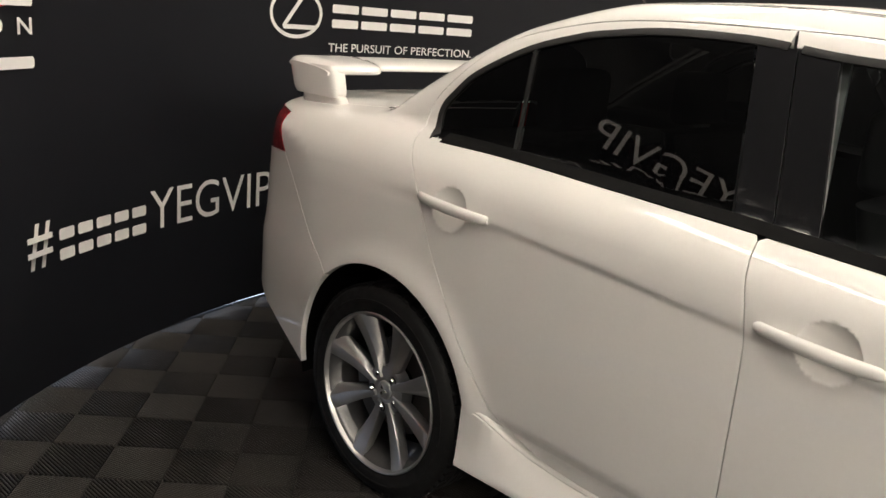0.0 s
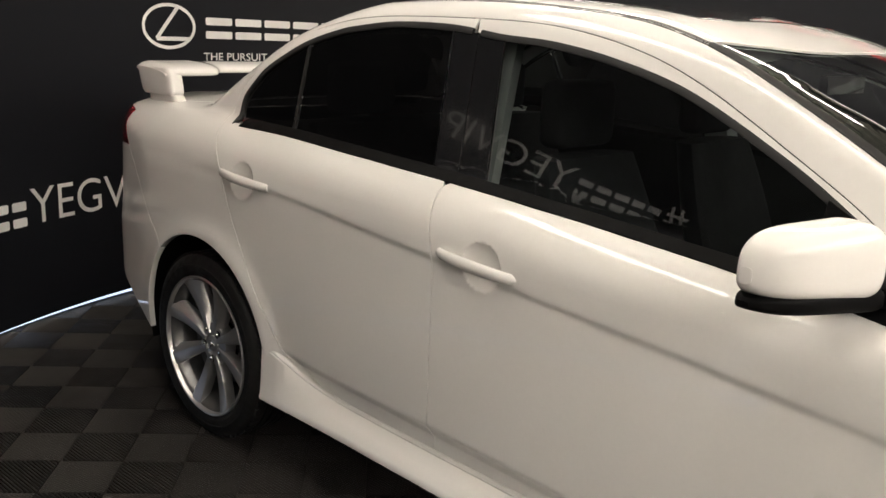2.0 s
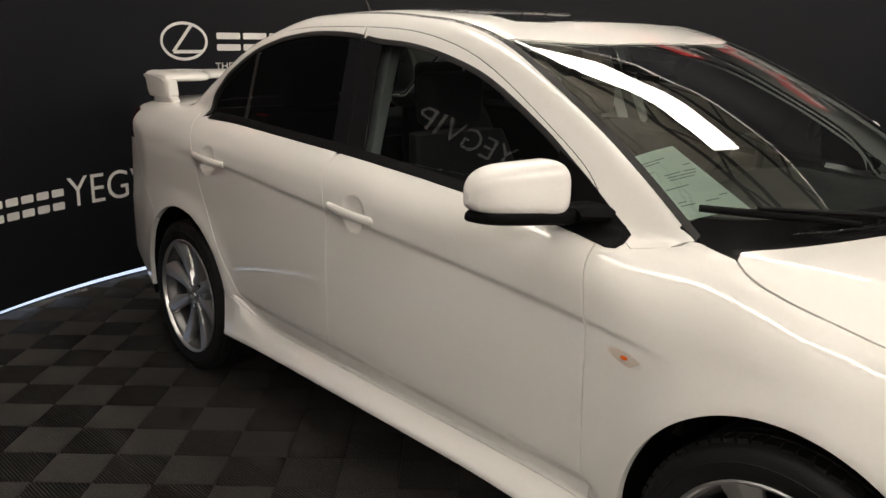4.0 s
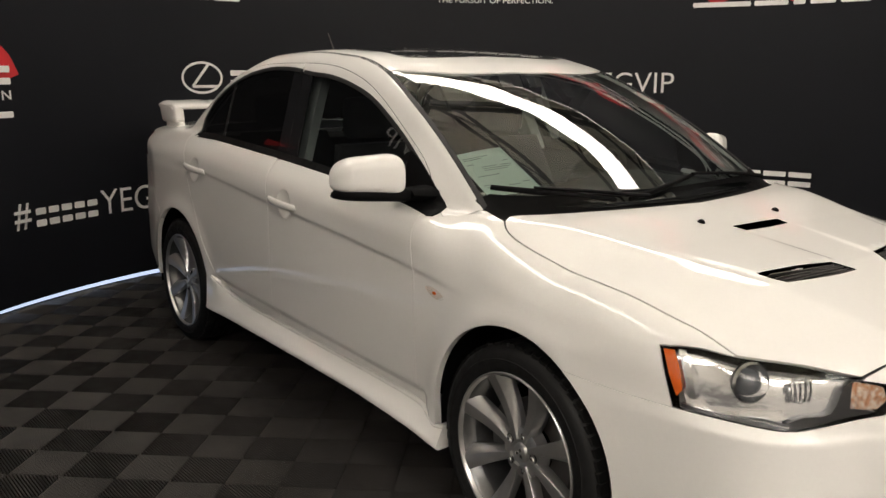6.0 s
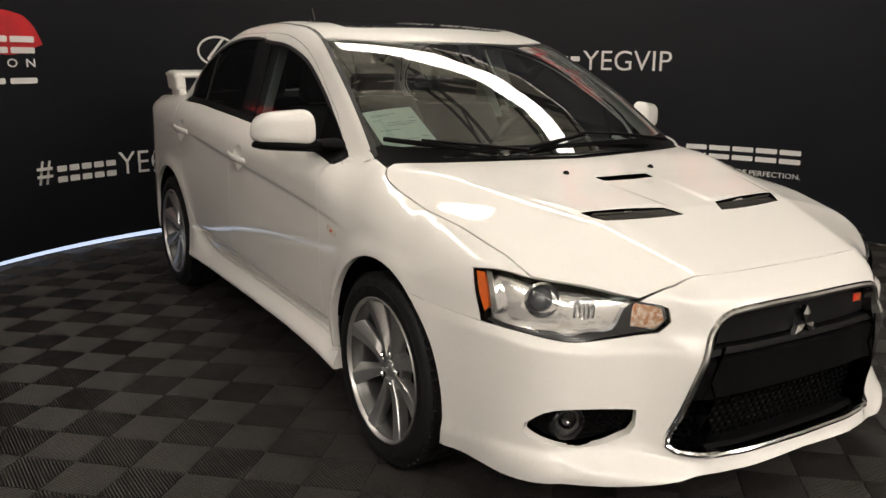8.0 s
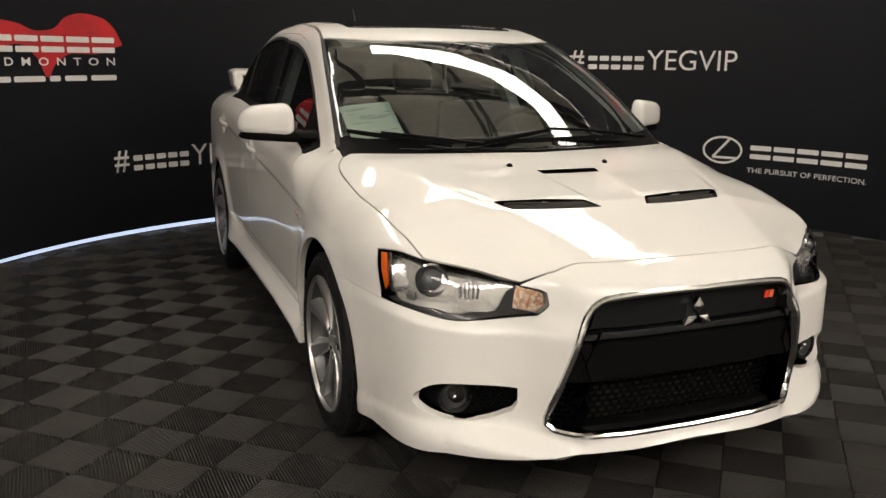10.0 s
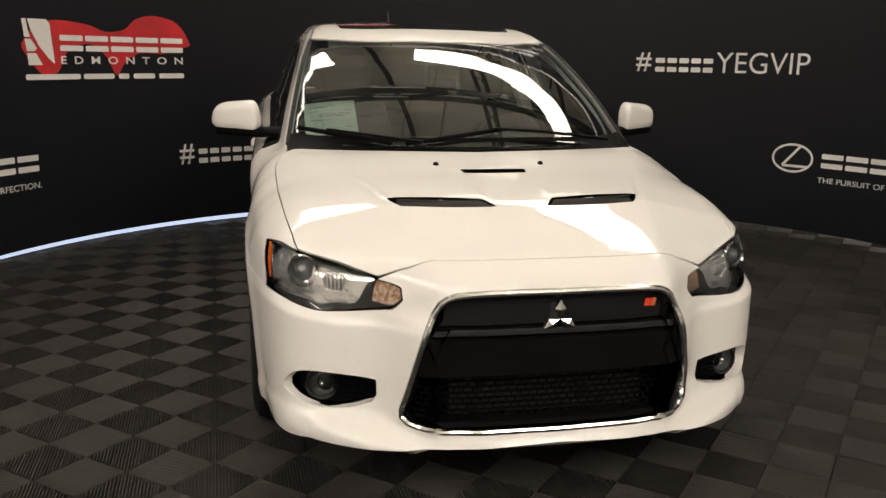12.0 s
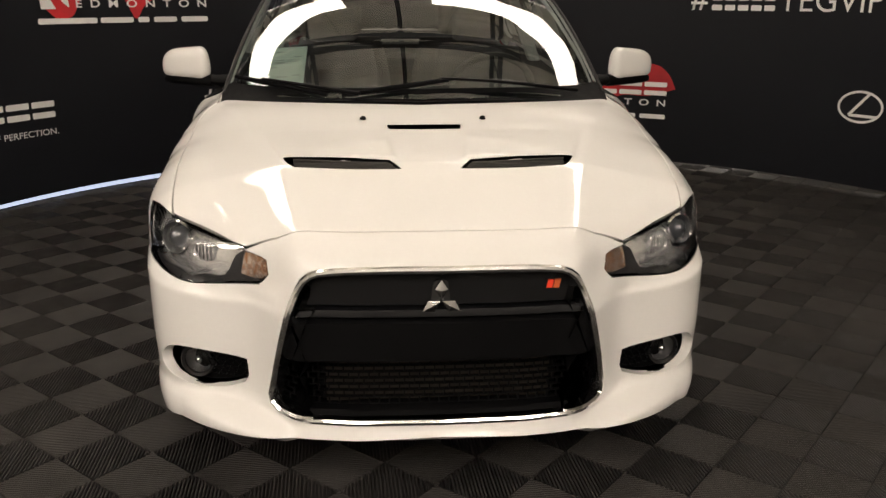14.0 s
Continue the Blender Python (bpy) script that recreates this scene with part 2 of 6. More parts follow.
top_mid = table((-2.4, 1.10), (-2.2, 1.113), (-1.9, 1.122), (-1.6, 1.128), (-1.3, 1.122), (-0.7, 1.100), (-0.3, 1.082), (0.4, 1.034), (0.9, 1.002), (1.25, 0.981), (1.49, 0.9405), (1.70, 0.9040), (1.82, 0.8830), (1.835, 0.8802), (1.855, 0.8745), (1.9, 0.8605), (1.98, 0.8355), (2.05, 0.8130), (2.12, 0.7900), (2.18, 0.769), (2.3, 0.70), (2.5, 0.5))
top_drop = table((-2.4, 0.072), (-1.7, 0.050), (-1.3, 0.03), (0.8, 0.040), (1.1, 0.0), (1.3, 0.038), (1.5, 0.064), (1.65, 0.077), (1.8, 0.091), (1.95, 0.122), (2.2, 0.16))
top_round = table((-2.4, 0.07), (-1.6, 0.10), (-1.2, 0.10), (0.8, 0.10), (1.2, 0.085), (1.6, 0.072), (2.4, 0.06))
nose = table((0, 2.292), (0.2, 2.288), (0.34, 2.262), (0.43, 2.188), (0.5, 2.140), (0.6, 2.092), (0.68, 2.042), (0.74, 1.978), (0.78, 1.918), (0.82, 1.835), (0.86, 1.69), (0.96, 1.2))
nose_low = table((0, 2.292), (0.2, 2.288), (0.34, 2.262), (0.43, 2.184), (0.5, 2.140), (0.6, 2.104), (0.68, 2.070), (0.72, 2.044), (0.76, 2.004), (0.80, 1.938), (0.825, 1.865), (0.85, 1.76), (0.88, 1.62), (0.97, 1.2))
nose_lip = table((0, 2.314), (0.2, 2.297), (0.3, 2.272), (0.4, 2.245), (0.5, 2.208), (0.6, 2.150), (0.68, 2.082), (0.74, 2.012), (0.79, 1.925), (0.83, 1.83), (0.86, 1.72), (0.885, 1.60), (0.97, 1.2))
nose_z = table((0.1, -0.05), (0.2, -0.004), (0.235, 0.008), (0.27, 0.004), (0.31, -0.012), (0.45, 0.0), (0.6, 0.0), (0.66, -0.006), (0.72, -0.018), (0.78, -0.05), (0.9, -0.2))
tail = table((0, 2.290), (0.4, 2.268), (0.55, 2.225), (0.66, 2.17), (0.74, 2.105), (0.79, 2.01), (0.83, 1.83), (0.93, 1.3))
tail_z = table((0.1, -0.08), (0.3, -0.03), (0.45, 0.0), (0.62, 0.0), (0.72, -0.02), (0.95, -0.04), (1.1, -0.07), (1.3, -0.2))
cabin_mid = table((-2.4, 0.72), (-2.0, 0.93), (-1.75, 1.085), (-1.5, 1.250), (-1.15, 1.428), (-0.8, 1.501), (-0.35, 1.515), (0, 1.496), (0.15, 1.477), (0.30, 1.445), (0.42, 1.408), (0.52, 1.372), (0.62, 1.331), (0.72, 1.287), (0.85, 1.223), (0.95, 1.170), (1.05, 1.112), (1.15, 1.050), (1.25, 0.985), (1.4, 0.875))
cabin_round = table((-2, 0.085), (0.0, 0.085), (0.4, 0.045), (1.4, 0.035))
cabin_bow = table((-2.0, -0.22), (-1.0, -0.18), (-0.5, 0.0), (-0.1, 0.1), (0.25, 0.37), (0.5, 0.40), (1.3, 0.42))
cabin_crown = table((-2, 0.06), (-0.2, 0.06), (0.35, 0.0), (1.3, -0.012))
cabin_in = table((-2.2, 0.13), (-1.9, 0.075), (-1.5, 0.03), (-1.2, 0.005), (-0.9, 0.0), (0.2, 0.0), (0.6, 0.006), (1.0, 0.035), (1.4, 0.12))
lip_top = table((1.5, 0.285), (1.70, 0.287), (1.85, 0.296), (2.0, 0.300), (2.3, 0.296))
hood_ridge = table((0.9, 0.72), (1.15, 0.69), (1.5, 0.565), (1.8, 0.455), (2.2, 0.34))
hood_fall = table((0.8, 0.05), (1.1, 0.007), (1.3, 0.039), (1.5, 0.047), (1.65, 0.0425), (1.8, 0.058), (1.95, 0.086), (2.2, 0.13))


fender_fall = table((0.85, 0.0), (1.05, 0.58), (1.25, 0.19), (1.42, 0.18), (1.55, 0.0), (1.9, 0.0), (2.4, 0))
fender_in = table((0.6, 0), (0.9, 0), (1.1, 0.030), (1.33, 0.022), (1.6, 0.098), (1.85, 0.145), (2.4, 0.145))


def ring_dist(x, z, cx):
    return np.hypot(x - cx, z - ARCH_Z)


def side_w(x, z):
    w = plan(x) + side_sec(z) + np.clip((0.47 - z) / 0.15, 0, 1) * (0.016 * np.clip((-1.62 - x) / 0.1, 0, 1))
    w = w + 0.008 * np.clip((x - 1.60) / 0.10, 0, 1) * ramp(z, lip_top(x) - 0.03, lip_top(x))
    w = w + 0.006 * np.clip((x - 1.66) / 0.16, 0, 1) * ramp(z, 0.598, 0.616)
    w = w - fender_in(x) * np.clip((z - 0.70) / 0.2, 0, 1.6) ** 1.5
    zc = ridge(x)
    under = 1 / (1 + np.exp(-(zc - z) / 0.0038))
    w = w - 0.0065 * ridge_on(x) * under * np.exp(-np.maximum(zc - z, 0) / 0.16)
    tuck = sill_line(x) - z
    w = w - 0.78 * 0.003 * (np.logaddexp(0, tuck / 0.003) - 1.25 * np.logaddexp(0, (tuck - 0.046) / 0.003)) * np.clip((0.90 - np.abs(x)) / 0.06, 0, 1)
    for cx in (AXLE_F, AXLE_R):
        d = ring_dist(x, z, cx)
        w = w + 0.016 * np.exp(-((d - 0.375) / 0.05) ** 2) * (z > 0.2)
    for hx, hz in ((-0.095, 0.880), (-1.088, 0.930)):
        r = np.hypot((x - hx) / 1.0, (z - hz) / 0.95) / 0.062
        w = w - 0.020 * np.clip(1 - r * r, 0, 1) ** 0.8
    return w


def ramp(z, lo, hi, k=0.003):
    """One below lo, nothing above hi, straight between, with softened corners."""
    return k * (np.logaddexp(0, (hi - z) / k) - np.logaddexp(0, (lo - z) / k)) / (hi - lo)


def ledge_z(a):
    return 0.576 + 0.022 * np.clip((a - 0.62) / 0.18, 0, 1)


def shelf_z(a):
    return 0.262 + 0.034 * np.clip((a - 0.36) / 0.26, 0, 1)


def front_x(a, z):
    proud = 0.034 * np.exp(-((a - 0.40) / 0.07) ** 2) / (1 + np.exp((z - 0.605) / 0.012)) / (1 + np.exp((0.290 - z) / 0.010))
    flare = 0.004 * np.clip((0.46 - z) / 0.12, 0, 1) * np.clip((a - 0.45) / 0.2, 0, 1)
    lip = (0.008 + np.maximum(nose_lip(a) - nose_low(a), 0)) * ramp(z, shelf_z(a) - 0.042, shelf_z(a))
    shoulder = 0.007 * ramp(z, ledge_z(a) - 0.004, ledge_z(a) + 0.012) * np.clip((a - 0.36) / 0.06, 0, 1) * np.clip((0.84 - a) / 0.08, 0, 1)
    low = ramp(z, ledge_z(a), ledge_z(a) + 0.036)
    return nose(a) * (1 - low) + nose_low(a) * low + nose_z(z) + proud + flare + lip + shoulder


def vent_step(x, a):
    """How far the hood stands up behind each vent, from the scoop's corner out to the vent's outer end."""
    rise = 0.006 * np.clip((x - 1.54) / 0.25, 0, 1) * ramp(x, 1.800, 1.812, 0.002)
    inner, outer = 0.128 - 0.10 * (x - 1.54), 0.515 - 0.34 * (x - 1.54)
    return rise * ramp(a, outer - 0.006, outer + 0.006, 0.003) * (1 - ramp(a, inner - 0.008, inner + 0.008, 0.003))


def lower(x, a, z):
    fold = 0.008 * np.logaddexp(0, (a - hood_ridge(x)) / 0.008) / (0.77 - hood_ridge(x))
    b = np.clip((x - 1.0) / 0.22, 0, 1)
    b = b * b * (3 - 2 * b)
    top = top_mid(x) - (1 - b) * top_drop(x) * (a / 0.8) ** 4 - b * (0.018 * (a / 0.8) ** 2 + hood_fall(x) * fold) + vent_step(x, a)
    top = top - fender_fall(x) * 0.04 * np.logaddexp(0, (a - 0.725) / 0.04)
    f = smax(a - side_w(x, z), z - top, top_round(x))
    f = smax(f, x - front_x(a, z), 0.05)
    return smax(f, -x - tail(a) - tail_z(z), 0.04)


def cabin(x, a, z):
    d = np.maximum(z - 0.98, 0)
    w = 0.767 - 0.360 * d - 0.05 * d * d - cabin_in(x) + 0.8 * np.minimum(z - 0.98, 0)
    top = cabin_mid(x + cabin_bow(x) * a * a) - cabin_crown(x) * a * a
    return np.maximum(smax(a - w, z - top, cabin_round(x)), np.abs(x + 0.35) - 1.75)


def skin(P):
    x, a, z = P[:, 0], np.abs(P[:, 1]), P[:, 2]
    return smin(lower(x, a, z), cabin(x, a, z), 0.02)


def cabin_skin(P):
    return cabin(P[:, 0], np.abs(P[:, 1]), P[:, 2])


def normals(fn, P):
    h = 0.0015
    g = np.stack([fn(P + h * np.eye(3)[i]) - fn(P - h * np.eye(3)[i]) for i in range(3)], 1)
    return g / np.maximum(np.linalg.norm(g, axis=1), 1e-9)[:, None]


def cast(fn, o, d, far=2.4, n=110):
    lo, hi = np.zeros(len(o)), np.full(len(o), np.nan)
    best, best_f = np.zeros(len(o)), np.full(len(o), 1e9)
    for s in np.linspace(0, far, n):
        v = fn(o + s * d)
        free = np.isnan(hi)
        better = free & (v < best_f)
        best[better], best_f[better] = s, v[better]
        hi[free & (v <= 0)] = s
        lo[free & (v > 0)] = s
    missed = np.isnan(hi)
    hi[missed] = lo[missed] = best[missed]
    for _ in range(26):
        mid = (lo + hi) / 2
        inside = fn(o + mid[:, None] * d) <= 0
        hi, lo = np.where(inside, mid, hi), np.where(inside, lo, mid)
    return o + ((lo + hi) / 2)[:, None] * d


R2 = math.sqrt(0.5)
BALL = {"front": np.array((1.15, 0, 0.46)), "rear": np.array((-1.2, 0, 0.65))}


def flatten(P, way):
    if way == "diag":
        return np.stack([P[:, 0], P[:, 2] - P[:, 1]], 1)
    if way == "side":
        return P[:, [0, 2]]
    if way == "top":
        return P[:, :2]
    d = P - BALL[way]
    s = 1 if way == "front" else -1
    return np.stack([np.arctan2(d[:, 1], s * d[:, 0]), np.arctan2(d[:, 2], np.hypot(d[:, 0], d[:, 1]))], 1)


def raise_up(fn, U, way):
    n = len(U)
    one, nil = np.ones(n), np.zeros(n)
    if way == "diag":
        o, d = np.stack([U[:, 0], 1.3 * one, U[:, 1] + 1.3], 1), np.tile((0, -R2, -R2), (n, 1))
    elif way == "side":
        o, d = np.stack([U[:, 0], 1.3 * one, U[:, 1]], 1), np.tile((0, -1.0, 0), (n, 1))
    elif way == "top":
        o, d = np.stack([U[:, 0], U[:, 1], 1.9 * one], 1), np.tile((0, 0, -1.0), (n, 1))
    else:
        s = 1 if way == "front" else -1
        out = np.stack([s * np.cos(U[:, 0]) * np.cos(U[:, 1]), np.sin(U[:, 0]) * np.cos(U[:, 1]), np.sin(U[:, 1])], 1)
        o, d = BALL[way] + 2.2 * out, -out
    return cast(fn, o, d)


def snap(pts, way, fn=skin):
    return raise_up(fn, flatten(np.asarray(pts, float), way), way)


def on_side(pts, step=0.02, fn=skin, sharp=False):
    """A line on the flank through (x, z) pairs."""
    P = (straight if sharp else spline)([(x, 0, z) for x, z in pts], step)
    return snap(P, "side", fn)


def on_top(pts, step=0.02, fn=skin, sharp=False):
    P = (straight if sharp else spline)([(x, y, 0) for x, y in pts], step)
    return snap(P, "top", fn)


def on_ball(pts, way="front", step=0.02, sharp=False):
    return snap((straight if sharp else spline)(pts, step), way)


def arc(cx, r, a0, a1, n=40):
    """(x, z) pairs round a wheel's middle, angles in degrees from +x."""
    t = np.radians(np.linspace(a0, a1, n))
    return [(cx + r * math.cos(q), ARCH_Z + r * math.sin(q)) for q in t]


def ring_of(*lines):
    """Joins lines end to end into one closed outline, leaving out doubled points."""
    P = np.vstack(lines)
    keep = [0]
    for i in range(1, len(P)):
        if np.linalg.norm(P[i] - P[keep[-1]]) > 0.004:
            keep.append(i)
    if np.linalg.norm(P[keep[-1]] - P[0]) < 0.004:
        keep.pop()
    return P[keep]


def whole(half):
    """A full outline from a half outline that runs from the middle plane round to the middle plane."""
    m = half[::-1].copy()
    m[:, 1] *= -1
    return ring_of(half, m)


def inside(U, loop):
    x, y = U[:, 0], U[:, 1]
    res = np.zeros(len(U), bool)
    for (x0, y0), (x1, y1) in zip(loop, np.roll(loop, -1, 0)):
        c = (y0 > y) != (y1 > y)
        with np.errstate(divide="ignore", invalid="ignore"):
            res ^= c & (x < (x1 - x0) * (y - y0) / (y1 - y0) + x0)
    return res


def near_edge(U, loops, d):
    bad = np.zeros(len(U), bool)
    for L in loops:
        for i in range(0, len(U), 2000):
            q = U[i:i + 2000]
            bad[i:i + 2000] |= (((q[:, None, :] - L[None]) ** 2).sum(2).min(1) < d * d)
    return bad


def panel_mesh(name, outline, way="diag", holes=(), step=0.03, fine=(), rows=(), fn=skin, inset=0.0, depth=0.012, gap=0.0022, flip=False):
    """A panel of the skin inside an outline: its face has the skin's own normals, and its edges turn inwards."""
    from mathutils.geometry import delaunay_2d_cdt
    loops3 = [np.asarray(outline)] + [np.asarray(h) for h in holes]
    loops = [flatten(L, way) for L in loops3]
    area = 0.5 * np.sum(loops[0][:, 0] * np.roll(loops[0][:, 1], -1) - np.roll(loops[0][:, 0], -1) * loops[0][:, 1])
    if gap:
        for i, L in enumerate(loops):
            t = np.roll(L, -1, 0) - np.roll(L, 1, 0)
            nrm = np.stack([-t[:, 1], t[:, 0]], 1) / np.maximum(np.linalg.norm(t, axis=1), 1e-9)[:, None]
            a = 0.5 * np.sum(L[:, 0] * np.roll(L[:, 1], -1) - np.roll(L[:, 0], -1) * L[:, 1])
            loops[i] = L + nrm * gap * (1 if a > 0 else -1) * (1 if i == 0 else -1)
    k = step
    lo, hi = loops[0].min(0), loops[0].max(0)
    gx, gy = np.arange(lo[0], hi[0], k), np.arange(lo[1], hi[1], k)
    grid = [np.array([(x + (k / 2 if j % 2 else 0), y) for j, y in enumerate(gy) for x in gx])]
    for cx, cy, r, s in fine:
        q = np.array([(x + (s / 2 if j % 2 else 0), y) for j, y in enumerate(np.arange(cy - r, cy + r, s)) for x in np.arange(cx - r, cx + r, s)])
        grid[0] = grid[0][np.hypot(grid[0][:, 0] - cx, grid[0][:, 1] - cy) > r]
        grid.append(q[np.hypot(q[:, 0] - cx, q[:, 1] - cy) < r])
    for L in rows:
        grid[0] = grid[0][~near_edge(grid[0], [L[1]], 0.019)]
        grid.append(L[0])
    G = np.vstack(grid)
    ok = inside(G, loops[0])
    for L in loops[1:]:
        ok &= ~inside(G, L)
    G = G[ok]
    G = G[~near_edge(G, loops, 0.35 * k)] if not fine else G[~near_edge(G, loops, 0.2 * k)]
    verts, edges = [], []
    for L in loops:
        b = len(verts)
        verts += [Vector(p) for p in L.tolist()]
        edges += [(b + i, b + (i + 1) % len(L)) for i in range(len(L))]
    verts += [Vector(p) for p in G.tolist()]
    v2, e2, f2, *_ = delaunay_2d_cdt(verts, edges, [], 0, 1e-7)
    V = np.array([tuple(v) for v in v2])
    F = np.array([f for f in f2 if len(f) == 3])
    c = V[F].mean(1)
    ok = inside(c, loops[0])
    for L in loops[1:]:
        ok &= ~inside(c, L)
    F = F[ok]
    P = raise_up(fn, V, way)
    N = normals(fn, P)
    P = P - N * inset
    fa = np.cross(P[F[:, 1]] - P[F[:, 0]], P[F[:, 2]] - P[F[:, 0]])
    turn = (fa * N[F].mean(1)).sum(1) < 0
    F[turn] = F[turn][:, ::-1]
    count = {}
    for f in F:
        for i in range(3):
            count[(f[i], f[(i + 1) % 3])] = 1
    rim = [(a, b) for a, b in count if (b, a) not in count]
    faces, corner = F.tolist(), [N[i] for f in F for i in f]
    if depth:
        used = sorted({a for e in rim for a in e})
        idx1 = {v: len(P) + i for i, v in enumerate(used)}
        idx2 = {v: len(P) + len(used) + i for i, v in enumerate(used)}
        # a small rounded lip, then the inward return
        tang = {}
        for a, b in rim:
            t = P[b] - P[a]
            o = np.cross(t, N[a])
            o = o / max(np.linalg.norm(o), 1e-9)
            tang.setdefault(a, []).append(o)
            tang.setdefault(b, []).append(o)
        out = {v: np.mean(tang[v], 0) for v in used}
        ring1 = np.array([P[v] + out[v] * 0.0012 - N[v] * 0.0016 for v in used])
        ring2 = np.array([P[v] + out[v] * 0.0012 - N[v] * depth for v in used])
        base = len(P)
        P = np.vstack([P, ring1, ring2])
        for a, b in rim:
            oa, ob = out[a], out[b]
            faces.append([b, a, idx1[a], idx1[b]])
            corner += [N[b], N[a], oa, ob]
            faces.append([idx1[b], idx1[a], idx2[a], idx2[b]])
            corner += [ob, oa, oa, ob]
    corner = np.array(corner)
    if flip:
        P = P * (1, -1, 1)
        ns, k = [], 0
        for f in faces:
            ns += [corner[k + j] * (1, -1, 1) for j in range(len(f))][::-1]
            k += len(f)
        corner = np.array(ns)
        faces = [f[::-1] for f in faces]
    me = bpy.data.meshes.new(name)
    me.from_pydata(P.tolist(), [], [list(map(int, f)) for f in faces])
    me.shade_smooth()
    L = np.linalg.norm(corner, axis=1)
    corner = corner / np.maximum(L, 1e-9)[:, None]
    me.normals_split_custom_set(corner.tolist())
    return me


def ridge_rows(x0, x1):
    """Close rows of points on both sides of the flank's crease, and its line."""
    xs = np.arange(x0, x1, 0.012)
    z = ridge(xs)
    return np.vstack([np.stack([xs + 0.003 * k, z + d], 1) for k, d in enumerate((-0.019, -0.0125, -0.008, -0.004, 0.0, 0.004, 0.009, 0.015))]), np.stack([xs, z], 1)


def bumper_rows():
    """Close rows of points along the bumper's ledge and along the shelf over its lip."""
    out = []
    for line, a0, offs in ((ledge_z, 0.42, (-0.016, -0.009, -0.005, -0.002, 0.001, 0.004, 0.009, 0.016, 0.026, 0.036, 0.044)), (shelf_z, 0.0, (-0.056, -0.049, -0.045, -0.042, -0.038, -0.030, -0.018, -0.008, -0.003, 0.0, 0.004, 0.010))):
        aa = np.arange(a0, 0.845, 0.012)
        near = []
        for k, d in enumerate(offs):
            q = aa + 0.004 * (k % 3)
            z = line(q) + d
            near.append(np.stack([front_x(q, z), q, z], 1))
        P = np.vstack(near)
        for sgn in (1, -1):
            U = flatten(P * (1, sgn, 1), "front")
            out.append((U, U))
    return out


def hood_rows():
    """Close rows of points along the hood's creases."""
    xs = np.arange(1.53, 1.80, 0.012)
    out = []
    for y0, slope in ((0.128, -0.10), (0.515, -0.34)):
        for sgn in (1, -1):
            U = np.vstack([np.stack([xs + 0.004 * (k % 2), sgn * (y0 + slope * (xs - 1.54) + d)], 1) for k, d in enumerate((-0.016, -0.010, -0.006, -0.002, 0.002, 0.006, 0.010, 0.016))])
            out.append((U, U))
    xs = np.arange(1.17, 2.10, 0.012)
    for sgn in (1, -1):
        U = np.vstack([np.stack([xs + 0.004 * (k % 3), sgn * (hood_ridge(xs) + d)], 1) for k, d in enumerate((-0.026, -0.018, -0.012, -0.007, -0.003, 0.001, 0.005, 0.010, 0.016, 0.024))])
        out.append((U, U))
    ys = np.arange(-0.60, 0.60, 0.014)
    U = np.vstack([np.stack([np.full(len(ys), x), ys + 0.004 * (k % 3)], 1) for k, x in enumerate((1.815, 1.825, 1.833, 1.840, 1.848, 1.856, 1.866, 1.880))])
    out.append((U, U))
    return out


def sill_rows(x0, x1):
    """Close rows of points along the tucked band at the doors' foot, and its line."""
    xs = np.arange(x0, x1, 0.016)
    z = sill_line(xs)
    return np.vstack([np.stack([xs + 0.004 * (k % 2), z + d], 1) for k, d in enumerate((-0.070, -0.060, -0.053, -0.048, -0.044, -0.038, -0.028, -0.016, -0.008, -0.004, 0.0, 0.004, 0.009, 0.016))]), np.vstack([np.stack([xs, z + d], 1) for d in (-0.06, -0.045, -0.03, -0.015, 0.0)])


def rows_aslant(rows):
    """The same rows, as they lie in a panel that is laid out from aslant."""
    return tuple(flatten(raise_up(skin, R, "side"), "diag") for R in rows)


def panel(name, material, parent, outline, label="", **kw):
    return part(name, panel_mesh(name, outline, **kw), material, parent, label, smooth=False)


# ---- the booth: hall, floor, curved wall, ring light ----
CX, CY, RW = 0.3685, 0.437, 3.34          # the curved wall's middle and radius
DECK_Z = 6.2
WALL_LO, WALL_HI = 0.055, 4.28
ARC0, ARC1 = 60.9, 281.9               # the wall stands between these bearings; the booth is open to the front


def wall_point(deg, z, out=0.0):
    q = radians(deg)
    return Vector((CX + (RW + out) * math.cos(q), CY + (RW + out) * math.sin(q), z))


# unseen beyond the tiles; its grey is set to bounce light at the car
bm = bmesh.new()
box(bm, (-9, -9, -0.08), (9, 9, -0.018))
floor = tagged(part("floor", bm, FLOOR_BASE, smooth=False), "grey hall floor under dark ribbed tiles, unseen beyond them, toned to bounce light", "floor", kind="structure")

bm = bmesh.new()
steps = 110
rings = []
for i in range(steps + 1):
    d = ARC0 + (ARC1 - ARC0) * i / steps
    rings.append([wall_point(d, WALL_LO), wall_point(d, WALL_HI), wall_point(d, WALL_HI, 0.05), wall_point(d, WALL_LO, 0.05)])
loft(bm, rings)
bmesh.ops.recalc_face_normals(bm, faces=bm.faces)
wall = tagged(part("wall_curved", bm, WALL_BLACK), "curved matt black backdrop wall printed with white lettering", "wall", kind="structure")

bm = bmesh.new()
sweep(bm, [wall_point(d, WALL_HI + 0.012, 0.02) for d in np.linspace(ARC0, ARC1, 90)], 0.03, 8)
part("rim_tube", bm, mat("rim_steel", (0.55, 0.54, 0.51), 0.35, 0.7, noise_amount=0.1), wall, "pale metal tube along the top of the backdrop")

